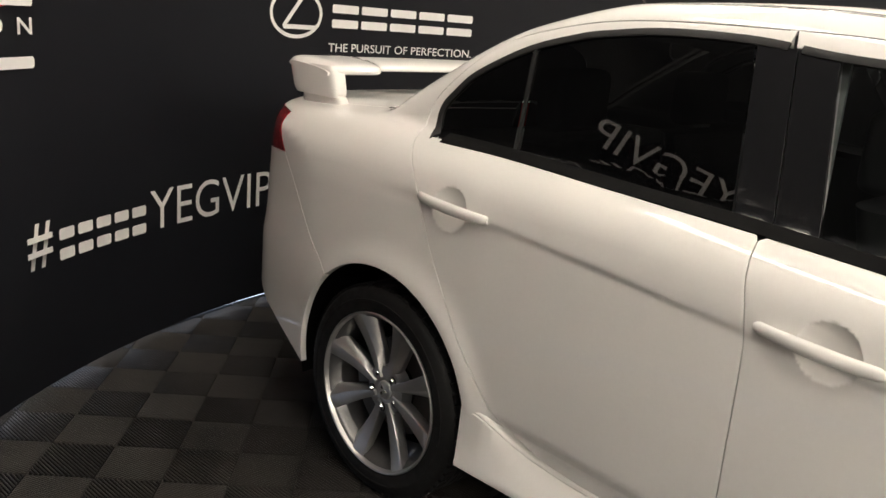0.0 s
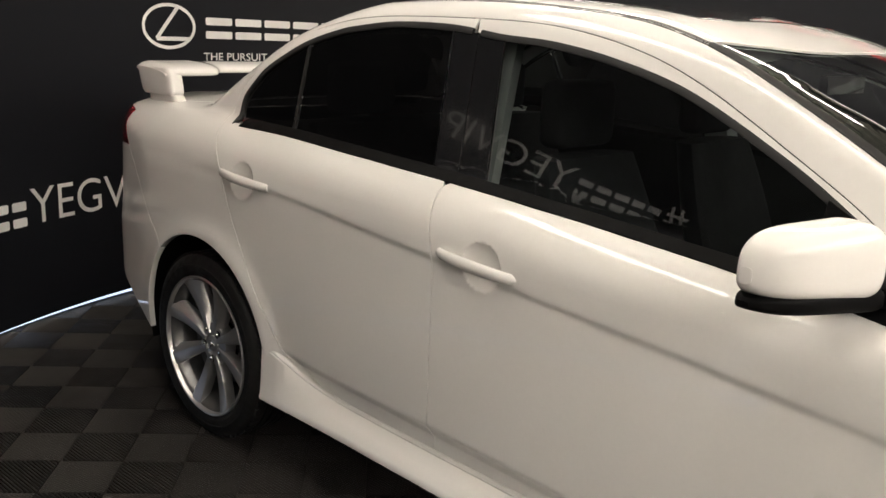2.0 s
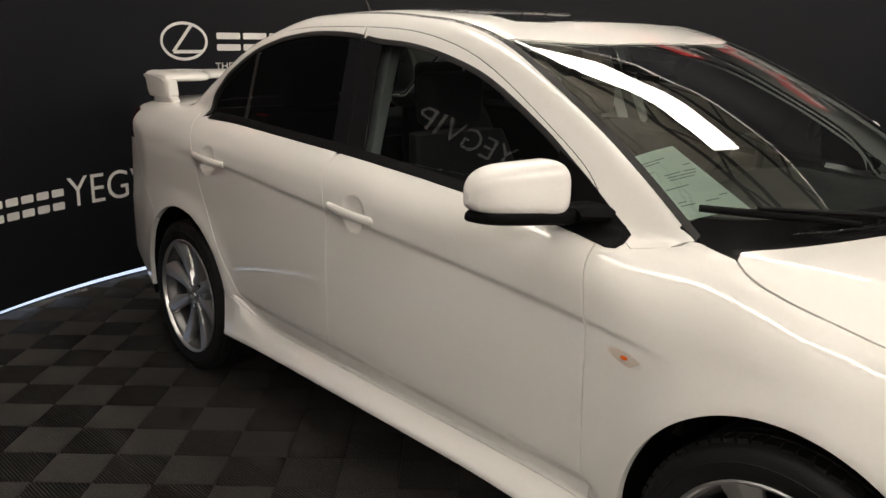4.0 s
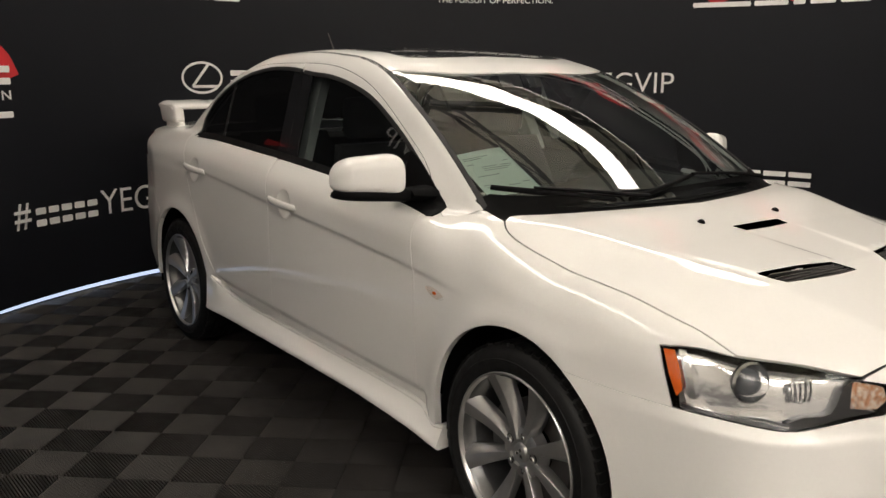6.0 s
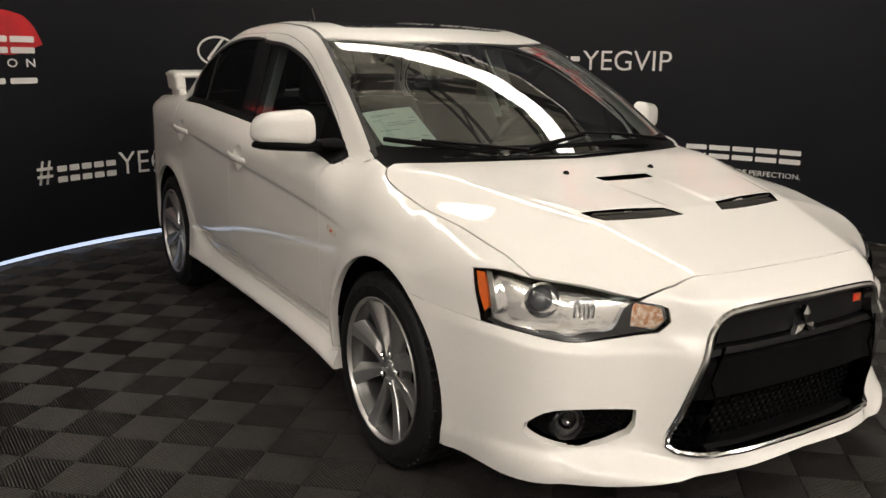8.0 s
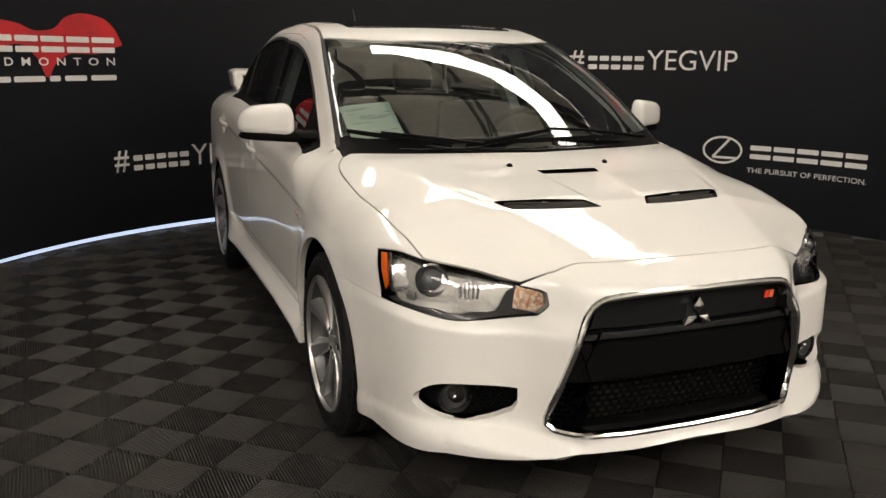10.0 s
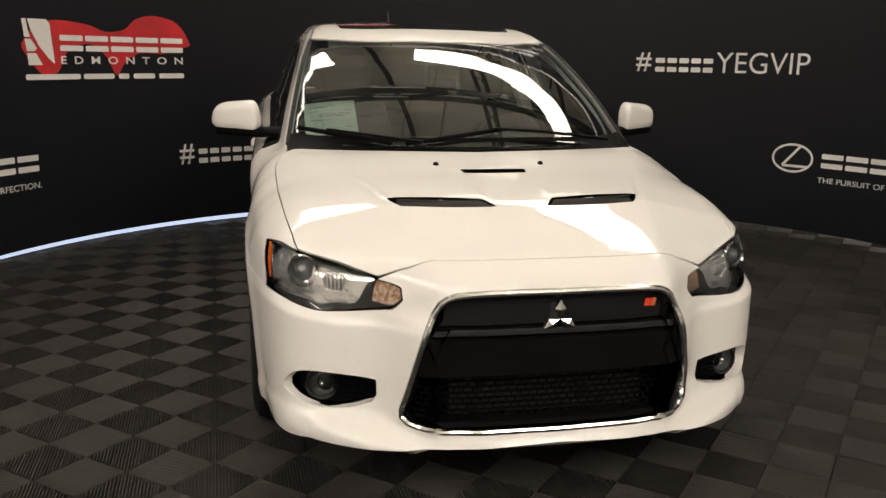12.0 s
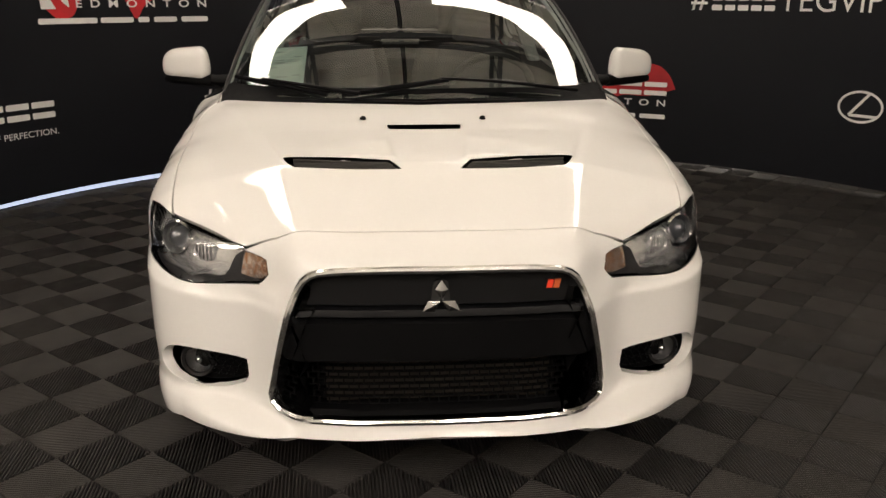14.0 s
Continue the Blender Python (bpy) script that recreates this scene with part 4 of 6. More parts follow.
def sub_band(name, line, width, material, parent, way, fn=skin, lift=0.001, depth=0.006, toward=None, flip=False):
    """A narrow band that follows a line on the skin, widened towards a point or to both sides."""
    U = flatten(line, way)
    t = np.gradient(U, axis=0)
    nrm = np.stack([-t[:, 1], t[:, 0]], 1) / np.maximum(np.linalg.norm(t, axis=1), 1e-9)[:, None]
    A, B = raise_up(fn, U - nrm * width / 2, way), raise_up(fn, U + nrm * width / 2, way)
    NA, NB = normals(fn, A), normals(fn, B)
    M = (raise_up(fn, U, way))
    NM = normals(fn, M)
    bm = bmesh.new()
    s = np.array((1, -1, 1)) if flip else np.array((1, 1, 1))
    rings = [[tuple((a - na * depth) * s), tuple((a + na * lift) * s), tuple((m + nm * lift * 1.6) * s), tuple((b + nb * lift) * s), tuple((b - nb * depth) * s)] for a, b, na, nb, m, nm in zip(A, B, NA, NB, M, NM)]
    loft(bm, rings, closed=True)
    bmesh.ops.recalc_face_normals(bm, faces=bm.faces)
    return part(name, bm, material, parent)


frit_low = on_top([(1.222, 0.0), (1.202, 0.2), (1.152, 0.42), (1.078, 0.60), (0.985, 0.708)], fn=cabin_skin)
panel("frit", FRIT, windscreen, whole(ring_of(ws_low, frit_low[::-1])), "black ceramic edge band", way="top", step=0.04, fn=cabin_skin, inset=0.009, depth=0.0, gap=0.0)
roof_half = ring_of(ws_high[::-1], rail_line, rg_high[::-1])
sun_half = ring_of(on_top([(0.21, 0.0), (0.195, 0.30), (0.16, 0.415)]), on_top([(0.16, 0.415), (0.12, 0.43), (-0.20, 0.435), (-0.24, 0.42)]), on_top([(-0.24, 0.42), (-0.255, 0.2), (-0.26, 0.0)]))
roof = panel("roof", PAINT, car, whole(roof_half), "white roof with a dark sunroof", way="top", holes=(whole(sun_half),), step=0.04)
panel("sunroof", GLOSS_BLACK, roof, whole(sun_half), "dark tinted sunroof glass", way="top", step=0.05, inset=-0.002, depth=0.01)
rear_glass = panel("rear_window", GLASS_PRIVACY, car, whole(ring_of(rg_high, rg_side, rg_low)), "dark rear window", way="top", step=0.05, inset=0.003, depth=0.004, gap=0.005)
rear_glass.visible_shadow = False
boot = panel("boot_lid", PAINT, car, whole(ring_of(rg_low[::-1], boot_side, boot_rear)), "white boot lid", way="top", step=0.04)

tail_low = on_ball([(-2.10, 0.600, 1.05), (-2.15, 0.62, 0.935), (-2.06, 0.74, 0.935), (-1.885, 0.812, 0.945)], "rear")
quarter_seam = on_side([(-1.885, 0.945), (-1.80, 0.860), (-1.70, 0.745), (-1.655, 0.690), (-1.571, 0.623)])
arch_r = on_side(arc(AXLE_R - 0.012, ARCH_R, 130, 8, 54))
arch_rr = on_side(arc(AXLE_R - 0.012, ARCH_R, 130, 187, 30))
lamp_tail_top = on_ball([(-2.10, 0.600, 1.072), (-2.06, 0.67, 1.068), (-1.96, 0.740, 1.064)], "rear")
lamp_tail_out = on_ball([(-1.96, 0.740, 1.064), (-1.93, 0.785, 1.005), (-1.885, 0.812, 0.945)], "rear")
quarter = ring_of(seam_c[seam_c[:, 0] < -0.80], frame_line, on_side([(0.812, 0.952), (0.86, 0.970)]), on_top([(0.90, 0.795), (0.97, 0.750), (1.020, 0.722)]), ws_side, rail_line, rg_side, boot_side, lamp_tail_top, lamp_tail_out, quarter_seam, arch_r, on_side([(-0.965, 0.385), (-0.90, 0.372), (-0.84, 0.372)]))
bumper_rear_half = ring_of(on_ball([(-2.20, 0.0, 1.02), (-2.18, 0.4, 1.02), (-2.10, 0.600, 1.02)], "rear"), tail_low, quarter_seam, arch_rr, on_ball([(-1.70, 0.85, 0.285), (-1.80, 0.845, 0.315), (-2.0, 0.80, 0.405), (-2.13, 0.72, 0.470), (-2.22, 0.45, 0.485), (-2.25, 0.0, 0.485)], "rear"))
panel("rear_bumper", PAINT, car, whole(bumper_rear_half), "white rear bumper", way="rear", step=0.035, depth=0.02)

# doors
GLASS_LOW = [(-1.265, 1.090), (-0.985, 1.085), (-0.69, 1.071), (-0.312, 1.053), (0.06, 1.029), (0.40, 1.003), (0.772, 0.974)]
GLASS_TOP = [(-1.265, 1.090), (-1.289, 1.112), (-1.299, 1.165), (-1.262, 1.218), (-1.21, 1.268), (-1.065, 1.345), (-0.92, 1.388), (-0.835, 1.403), (-0.675, 1.419), (-0.460, 1.417), (-0.28, 1.398), (-0.11, 1.386), (0.07, 1.356), (0.27, 1.301), (0.497, 1.197), (0.64, 1.116), (0.745, 1.044), (0.772, 0.974)]
glass_low = on_side(GLASS_LOW)
glass_top = on_side(GLASS_TOP, step=0.015)
dlo = ring_of(glass_low, glass_top[::-1])
split_b0, split_b1 = [(-0.374, 1.056), (-0.455, 1.417)], [(-0.190, 1.045), (-0.270, 1.397)]
b_line_r, b_line_f = on_side(split_b0, sharp=True), on_side(split_b1, sharp=True)


def between(line, x0, x1):
    return line[(line[:, 0] >= min(x0, x1)) & (line[:, 0] <= max(x0, x1))]


for side in (1, -1):
    fl = side < 0
    sgn = np.array((1, side, 1))
    panel("fender", PAINT, car, fender, "white front fender", way="diag", step=0.020, depth=0.025, flip=fl, rows=(rows_aslant(ridge_rows(0.845, 1.13)),))
    body = panel("quarter_panel", PAINT, car, quarter, "white rear quarter with roof rail and pillar", way="diag", step=0.026, depth=0.02, flip=fl)

    low_r = on_side([(-0.60, 0.342), (-0.258, 0.336)])
    rear_lower = ring_of(seam_b[seam_b[:, 2] < 1.043][::1], between(glass_low, -0.302, -1.264)[::-1], between(glass_top, -1.4, -0.377), seam_b[-1:], frame_line[:int(np.argmin(np.abs(frame_line[:, 0] + 0.377))) + 1][::-1], seam_c[::-1], low_r)
    door = panel("rear_door", PAINT, car, rear_lower, "white rear door", way="side", step=0.02, depth=0.02, flip=fl, fine=((-1.088, 0.930, 0.078, 0.0055),), rows=(ridge_rows(-1.25, -0.20), sill_rows(-0.86, -0.20)))
    low_f = on_side([(-0.258, 0.336), (0.20, 0.332), (0.65, 0.327), (0.78, 0.322), (0.840, 0.308)])
    front_outline = ring_of(low_f, seam_a, cut(frame_line, 0.812, -0.377), seam_b[-1:], between(glass_top, -0.377, 0.9), between(glass_low, 0.772, -0.290)[::-1], seam_b[seam_b[:, 2] < 1.043][::-1])
    fdoor = panel("front_door", PAINT, car, front_outline, "white front door", way="side", step=0.02, depth=0.02, flip=fl, fine=((-0.095, 0.880, 0.078, 0.0055),), rows=(ridge_rows(-0.27, 0.90), sill_rows(-0.27, 0.90)))

    # glass and its black surrounds
    quarter_glass = ring_of(between(glass_low, -1.30, -0.993), on_side([(-0.993, 1.085), (-1.048, 1.351)], sharp=True), between(glass_top, -1.048, -1.31)[::-1])
    q = panel("quarter_glass", GLASS_PRIVACY, door, quarter_glass, "dark tinted quarter glass", way="side", step=0.03, inset=0.004, depth=0.0, flip=fl, gap=0.004)
    main_glass = ring_of(between(glass_low, -0.977, -0.377), b_line_r, between(glass_top, -0.457, -1.032)[::-1], on_side([(-1.032, 1.356), (-0.977, 1.085)], sharp=True))
    g1 = panel("window_glass", GLASS_PRIVACY, door, main_glass, "dark tinted rear door glass", way="side", step=0.03, inset=0.004, depth=0.0, flip=fl, gap=0.004)
    front_glass = ring_of(between(glass_low, -0.187, 0.60), on_side([(0.60, 0.987), (0.605, 1.134)], sharp=True), between(glass_top, 0.605, -0.267)[::-1], b_line_f[::-1])
    g2 = panel("window_glass", GLASS_FRONT, fdoor, front_glass, "lightly tinted front door glass", way="side", step=0.03, inset=0.004, depth=0.0, flip=fl, gap=0.004)
    for g in (q, g1, g2):
        g.visible_shadow = False
    mid_b = on_side([(-0.285, 1.051), (-0.362, 1.407)], sharp=True)
    panel("pillar_trim", GLOSS_BLACK, door, ring_of(on_side([(-0.374, 1.056), (-0.289, 1.051)], sharp=True), mid_b, on_side([(-0.362, 1.407), (-0.455, 1.417)], sharp=True), b_line_r[::-1]), "black pillar trim", way="side", step=0.04, inset=0.001, depth=0.008, flip=fl)
    panel("pillar_trim", GLOSS_BLACK, fdoor, ring_of(on_side([(-0.281, 1.051), (-0.190, 1.045)], sharp=True), b_line_f, on_side([(-0.270, 1.397), (-0.358, 1.407)], sharp=True), mid_b[::-1]), "black pillar trim", way="side", step=0.04, inset=0.001, depth=0.008, flip=fl)
    patch = ring_of(on_side([(0.595, 0.978), (0.74, 0.964), (0.845, 0.951), (0.868, 0.952), (0.877, 0.962)]), on_side([(0.877, 0.962), (0.868, 0.978), (0.82, 1.008), (0.765, 1.046), (0.69, 1.096), (0.600, 1.142)]), on_side([(0.600, 1.142), (0.595, 0.978)], sharp=True))
    panel("mirror_patch", BLACK_PLASTIC, fdoor, patch, "black mirror mounting panel", way="side", step=0.02, inset=-0.005, depth=0.012, flip=fl)
    sub_band("belt_moulding", between(glass_low, -1.238, -0.286) + (0, 0, 0.002), 0.022, BLACK_PLASTIC, door, "side", depth=0.026, lift=0.003, flip=fl)
    sub_band("belt_moulding", between(glass_low, -0.292, 0.62) + (0, 0, 0.002), 0.022, BLACK_PLASTIC, fdoor, "side", depth=0.026, lift=0.003, flip=fl)
    sub_band("window_seal", between(glass_top, -1.31, -0.372), 0.016, SEAL, door, "side", lift=0.002, flip=fl)
    sub_band("window_seal", between(glass_top, -0.365, 0.78), 0.016, SEAL, fdoor, "side", lift=0.002, flip=fl)
    sub_band("divider_bar", on_side([(-0.985, 1.085), (-1.040, 1.353)], sharp=True), 0.010, SEAL, door, "side", lift=0.0005, flip=fl)
    sub_band("roof_ditch", rail_line, 0.012, SEAL, roof, "top", lift=0.0, flip=fl)
    sub_band("windscreen_seal", ws_side, 0.014, SEAL, windscreen, "top", lift=0.002, flip=fl)
    sub_band("window_seal", rg_side, 0.012, SEAL, rear_glass, "top", lift=0.001, flip=fl)

    # door handles: a bowed bar over the cup
    for owner, hx, hz, tilt in ((fdoor, -0.114, 0.8805, -0.015), (door, -1.076, 0.938, -0.016)):
        bm = bmesh.new()
        rr = []
        L = 0.252
        for i in range(21):
            s = i / 20
            x = hx - L / 2 + L * s
            z = hz + tilt * (s - 0.5) * L / 0.25 * 1.0
            w0 = float(plan(np.array([x]))[0]) + 0.002
            bow = 0.024 * math.sin(math.pi * min(1, max(0, s))) ** 0.55
            half = 0.0125 + 0.0035 * math.sin(math.pi * s) if 0.04 < s < 0.96 else 0.010
            rr.append([(x, side * (w0 + bow * 0.9 - 0.012 + 0.010 * math.cos(k)), z + half * math.sin(k)) for k in np.linspace(0, 2 * math.pi, 12, endpoint=False)])
        loft(bm, rr)
        bmesh.ops.recalc_face_normals(bm, faces=bm.faces)
        part("handle", bm, PAINT, owner, "white pull handle")

    # side skirt: a thin bead along its top, a face that leans outwards, a rounded foot
    bm = bmesh.new()
    rr = []
    for x in np.concatenate([np.linspace(-0.970, -0.60, 34), np.linspace(-0.57, 0.74, 34), np.linspace(0.76, 0.988, 20)]):
        top, bot = float(door_foot(x)) - 0.001, float(skirt_foot(x))
        w0 = float(plan(np.array([x]))[0])
        up = min(1.0, max(0.0, (top - 0.350) / 0.075)) if x < 0 else min(1.0, max(0.0, (x - 0.84) / 0.10))
        y0 = w0 - 0.044 + (0.040 if x < 0 else 0.030) * up
        out = w0 + 0.012 + 0.004 * up
        h = top - bot
        sec = [(w0 - 0.15, top - 0.010), (y0 - 0.012, top - 0.002), (y0 - 0.003, top), (y0 + 0.003, top - 0.002), (y0 + 0.006, top - 0.007), (y0 + 0.005, top - 0.011), (y0 + 0.008, top - 0.014),
               (y0 + (out - y0) * 0.55, top - 0.014 - (h - 0.036) * 0.48), (out - 0.004, bot + 0.026), (out, bot + 0.014), (out - 0.002, bot + 0.004), (out - 0.010, bot), (w0 - 0.06, bot + 0.004), (w0 - 0.10, bot + 0.02)]
        rr.append([(x, side * y, z) for y, z in sec])
    loft(bm, rr)
    bmesh.ops.recalc_face_normals(bm, faces=bm.faces)
    skirt = part("side_skirt", bm, PAINT, car, "white side skirt along the sill")
    # dark strip sunk behind the door's foot, for the shade in that gap
    sub_band("sill_gap_shade", on_side([(x, float(door_foot(x)) + 0.001) for x in np.linspace(-0.872, 0.92, 60)]), 0.012, SEAL, skirt, "side", lift=-0.005, depth=0.02, flip=fl)

    # wheel-arch liners
    for cx, r in ((AXLE_F, ARCH_F), (AXLE_R - 0.012, ARCH_R)):
        bm = bmesh.new()
        prof = [(r + 0.010, side * 0.838), (r + 0.02, side * 0.79), (r + 0.02, side * 0.50), (0.05, side * 0.50)]
        seg = 40
        ringv = []
        for i in range(seg + 1):
            q = radians(-14 + 208 * i / seg)
            ringv.append([(cx + rr_ * math.cos(q), y, ARCH_Z + rr_ * math.sin(q)) for rr_, y in prof])
        loft(bm, ringv, closed=False)
        part("arch_liner", bm, UNDER, car)

    # side repeater
    bm = bmesh.new()
    y0 = float(snap([(0.955, 0, 0.727)], "side")[0][1])
    rr = []
    for s in np.linspace(0, 1, 14):
        w = 0.017 * math.sin(math.pi * min(1, 0.08 + s * 0.9)) ** 0.6
        rr.append([(0.905 + 0.105 * s, side * (y0 - 0.004 + 0.011 * math.cos(k) * math.sin(math.pi * (0.1 + 0.8 * s))), 0.738 - 0.022 * s + w * math.sin(k)) for k in np.linspace(-math.pi / 2, math.pi / 2, 7)])
    loft(bm, rr, closed=False)
    bmesh.ops.recalc_face_normals(bm, faces=bm.faces)
    rep = part("side_repeater", bm, GLASS_CLEAR, car, "clear side repeater with an orange bulb")
    rep.visible_shadow = False
    bm = bmesh.new()
    bmesh.ops.create_uvsphere(bm, u_segments=12, v_segments=8, radius=1, matrix=Matrix.Translation((0.952, side * (y0 - 0.002), 0.728)) @ Matrix.Diagonal((0.017, 0.004, 0.0085, 1)))
    part("bulb", bm, AMBER, rep)
    bm = bmesh.new()
    rr = [[(x, side * (y0 + 0.001), 0.738 - 0.022 * (x - 0.905) / 0.105 + zz) for zz in (-0.016 * math.sin(math.pi * (x - 0.897) / 0.120), 0.016 * math.sin(math.pi * (x - 0.897) / 0.120))] for x in np.linspace(0.905, 1.008, 12)]
    loft(bm, rr, closed=False)
    part("backing", bm, mat("repeater_white", (0.7, 0.62, 0.55), 0.4, noise_amount=0.1), rep)

    # door mirror
    mir = empty("door_mirror", "", "", car)

    def shell(y0, y1, low, high, dp, n=34):
        """A rounded shell that stands out from the door and closes softly at both ends."""
        rr = []
        for i in range(n + 1):
            s = 0.5 - 0.5 * math.cos(math.pi * i / n)
            e, f = max(0.0, (s - 0.50) / 0.50), max(0.0, (0.22 - s) / 0.22)
            end = max(0.03, (1 - e ** 3.6)) ** 0.45 * max(0.04, 1 - f ** 2.4) ** 0.5
            lo_, hi_ = low(s), high(s)
            mid_ = lo_ + 0.34 * (hi_ - lo_)
            lo_, hi_ = mid_ + (lo_ - mid_) * end ** 0.7, mid_ + (hi_ - mid_) * end
            zc, ht = (lo_ + hi_) / 2, (hi_ - lo_) / 2
            xc = 0.705 - 0.105 * s
            rr.append([(xc + dp * end * math.copysign(abs(math.cos(k)) ** 0.62, math.cos(k)) * (1.0 if math.cos(k) > 0 else 0.55), side * (y0 + (y1 - y0) * s), zc + ht * math.copysign(abs(math.sin(k)) ** 0.54, math.sin(k))) for k in np.linspace(0, 2 * math.pi, 44, endpoint=False)])
        bm = bmesh.new()
        loft(bm, rr)
        bmesh.ops.recalc_face_normals(bm, faces=bm.faces)
        return bm

    part("mirror_cap", shell(0.818, 1.028, lambda s: 1.008 + 0.008 * s, lambda s: 1.146 - 0.020 * s, 0.066), PAINT, mir, "white mirror cap")
    part("mirror_base", shell(0.785, 1.024, lambda s: 0.982 + 0.010 * s, lambda s: 1.034, 0.063), BLACK_PLASTIC, mir, "black lower mirror shell")
    bm = bmesh.new()
    rr = []
    for s in np.linspace(0, 1, 8):
        y = 0.735 + 0.075 * s
        rr.append([(0.745 - 0.03 * s + (0.070 - 0.020 * s) * math.cos(k), side * y, 1.006 + 0.004 * s + (0.030 - 0.010 * s) * math.sin(k)) for k in np.linspace(0, 2 * math.pi, 14, endpoint=False)])
    loft(bm, rr)
    bmesh.ops.recalc_face_normals(bm, faces=bm.faces)
    part("mirror_foot", bm, BLACK_PLASTIC, mir)
    bm = bmesh.new()
    rr = []
    for s in np.linspace(0, 1, 10):
        y = 0.850 + 0.135 * s
        q = 0.046 * (1 - 0.35 * s ** 3)
        rr.append([(0.705 - 0.105 * (y - 0.818) / 0.21 - 0.0375, side * y, 1.072 - 0.006 * s + k * q) for k in (-1, 1)])
    loft(bm, rr, closed=False)
    part("mirror_glass", bm, MIRROR, mir)

    # headlamp
    hl = empty("headlamp", "", "", car)
    lens = panel("lens", GLASS_CLEAR, hl, lamp_ring, "clear headlamp lens", way="front", step=0.03, inset=0.0, depth=0.006, flip=fl)
    lens.visible_shadow = False
    panel("housing", LAMP_CHROME, hl, lamp_ring, "chromed headlamp housing", way="front", step=0.025, inset=0.055, depth=-0.052, flip=fl, gap=0.003)
    bezel = on_ball([(1.80, 0.80, 0.763), (1.935, 0.724, 0.765), (2.045, 0.613, 0.744), (2.112, 0.520, 0.714), (2.105, 0.55, 0.632), (2.05, 0.650, 0.618), (1.98, 0.72, 0.622), (1.85, 0.795, 0.630)])
    panel("reflector", REFLECTOR, hl, ring_of(bezel), "bright chrome reflector", way="front", step=0.02, inset=0.034, depth=0.008, flip=fl)
    dark = ring_of(on_ball([(1.838, 0.799, 0.634), (1.93, 0.752, 0.628), (2.00, 0.70, 0.624), (2.040, 0.660, 0.616), (2.062, 0.625, 0.624), (2.095, 0.565, 0.630), (2.108, 0.535, 0.690), (2.118, 0.517, 0.707)]), on_ball([(2.118, 0.517, 0.707), (2.120, 0.524, 0.640), (2.148, 0.470, 0.630)], sharp=True), on_ball([(2.148, 0.470, 0.630), (2.09, 0.60, 0.612), (2.039, 0.676, 0.608), (1.925, 0.757, 0.623), (1.838, 0.799, 0.630)]))
    panel("lower_bezel", LAMP_DARK, hl, dark, "black lower lamp bezel", way="front", step=0.02, inset=0.018, depth=0.03, flip=fl, gap=0.0)

    def at(px, py, pz, deep):
        p = snap([(px, py, pz)], "front")
        nn = normals(skin, p)[0]
        return Vector((p[0] - nn * deep) * sgn), Vector(nn * sgn)

    for (px, py, pz), r, deep in (((1.952, 0.702, 0.702), 0.037, 0.030), ((2.040, 0.622, 0.690), 0.030, 0.030)):
        p, d = at(px, py, pz, deep)
        d = (Vector((1, 0.15 * side, 0)) + d * 0.6).normalized()
        m = Matrix.Translation(p) @ d.to_track_quat("Y", "Z").to_matrix().to_4x4()
        if r > 0.035:
            bm = bmesh.new()
            lathe(bm, [(r * 1.30, 0.0), (r * 1.33, 0.010), (r * 1.20, 0.016), (r * 1.0, 0.004), (r * 0.93, -0.01)], 36, m)
            part("lamp_bezel_ring", bm, CHROME, hl)
        bm = bmesh.new()
        if r > 0.035:
            lathe(bm, [(r * 0.94, -0.012), (r * 0.9, 0.0), (r * 0.72, 0.013), (r * 0.4, 0.022), (0.0005, 0.025)], 30, m)
            part("projector_lens", bm, PROJECTOR, hl)
        else:
            lathe(bm, [(r * 1.05, 0.008), (r * 0.85, -0.004), (r * 0.5, -0.013), (0.0005, -0.017)], 30, m)
            part("high_beam_bowl", bm, REFLECTOR, hl)
    turn = ring_of(on_ball([(2.118, 0.512, 0.708), (2.158, 0.452, 0.688), (2.162, 0.446, 0.655), (2.150, 0.465, 0.634), (2.115, 0.535, 0.636)]))
    panel("turn_signal", TURN, hl, turn, "clear and orange turn signal", way="front", step=0.02, inset=0.020, depth=0.02, flip=fl)
    for j in range(5):
        p, d = at(2.026 + 0.0070 * j, 0.643 - 0.0105 * j, 0.686, 0.026)
        bm = bmesh.new()
        sweep(bm, [p + Vector((0, 0, -0.026)), p + Vector((0.004, 0, 0)), p + Vector((0, 0, 0.022))], 0.0032, 8)
        part("flute", bm, CHROME, hl)
    amber = ring_of(on_ball([(1.786, 0.805, 0.760), (1.812, 0.793, 0.762), (1.842, 0.795, 0.665), (1.830, 0.802, 0.648), (1.806, 0.807, 0.70)]))
    panel("side_reflector", AMBER, hl, amber, "orange side reflector", way="front", step=0.02, inset=0.010, depth=0.02, flip=fl)
    strip = ring_of(on_ball([(1.819, 0.789, 0.762), (1.838, 0.780, 0.762), (1.874, 0.781, 0.650), (1.856, 0.789, 0.652)]))
    panel("side_chrome", CHROME, hl, strip, way="front", step=0.02, inset=0.001, depth=0.045, flip=fl)

    # fog lamp pocket
    fog = empty("fog_lamp", "", "", car)
    panel("pocket", BLACK_PLASTIC, fog, fog_hole, "black fog lamp pocket", way="front", step=0.03, inset=0.055, depth=-0.054, flip=fl, gap=0.0)
    p, d = at(2.078, 0.683, 0.362, 0.040)
    d = (Vector((1, 0.1 * side, 0)) + d * 0.3).normalized()
    m = Matrix.Translation(p) @ d.to_track_quat("Y", "Z").to_matrix().to_4x4()
    bm = bmesh.new()
    lathe(bm, [(0.050, -0.02), (0.050, 0.004), (0.046, 0.009), (0.038, 0.006), (0.036, -0.006)], 36, m)
    part("fog_ring", bm, SATIN_BLACK, fog)
    bm = bmesh.new()
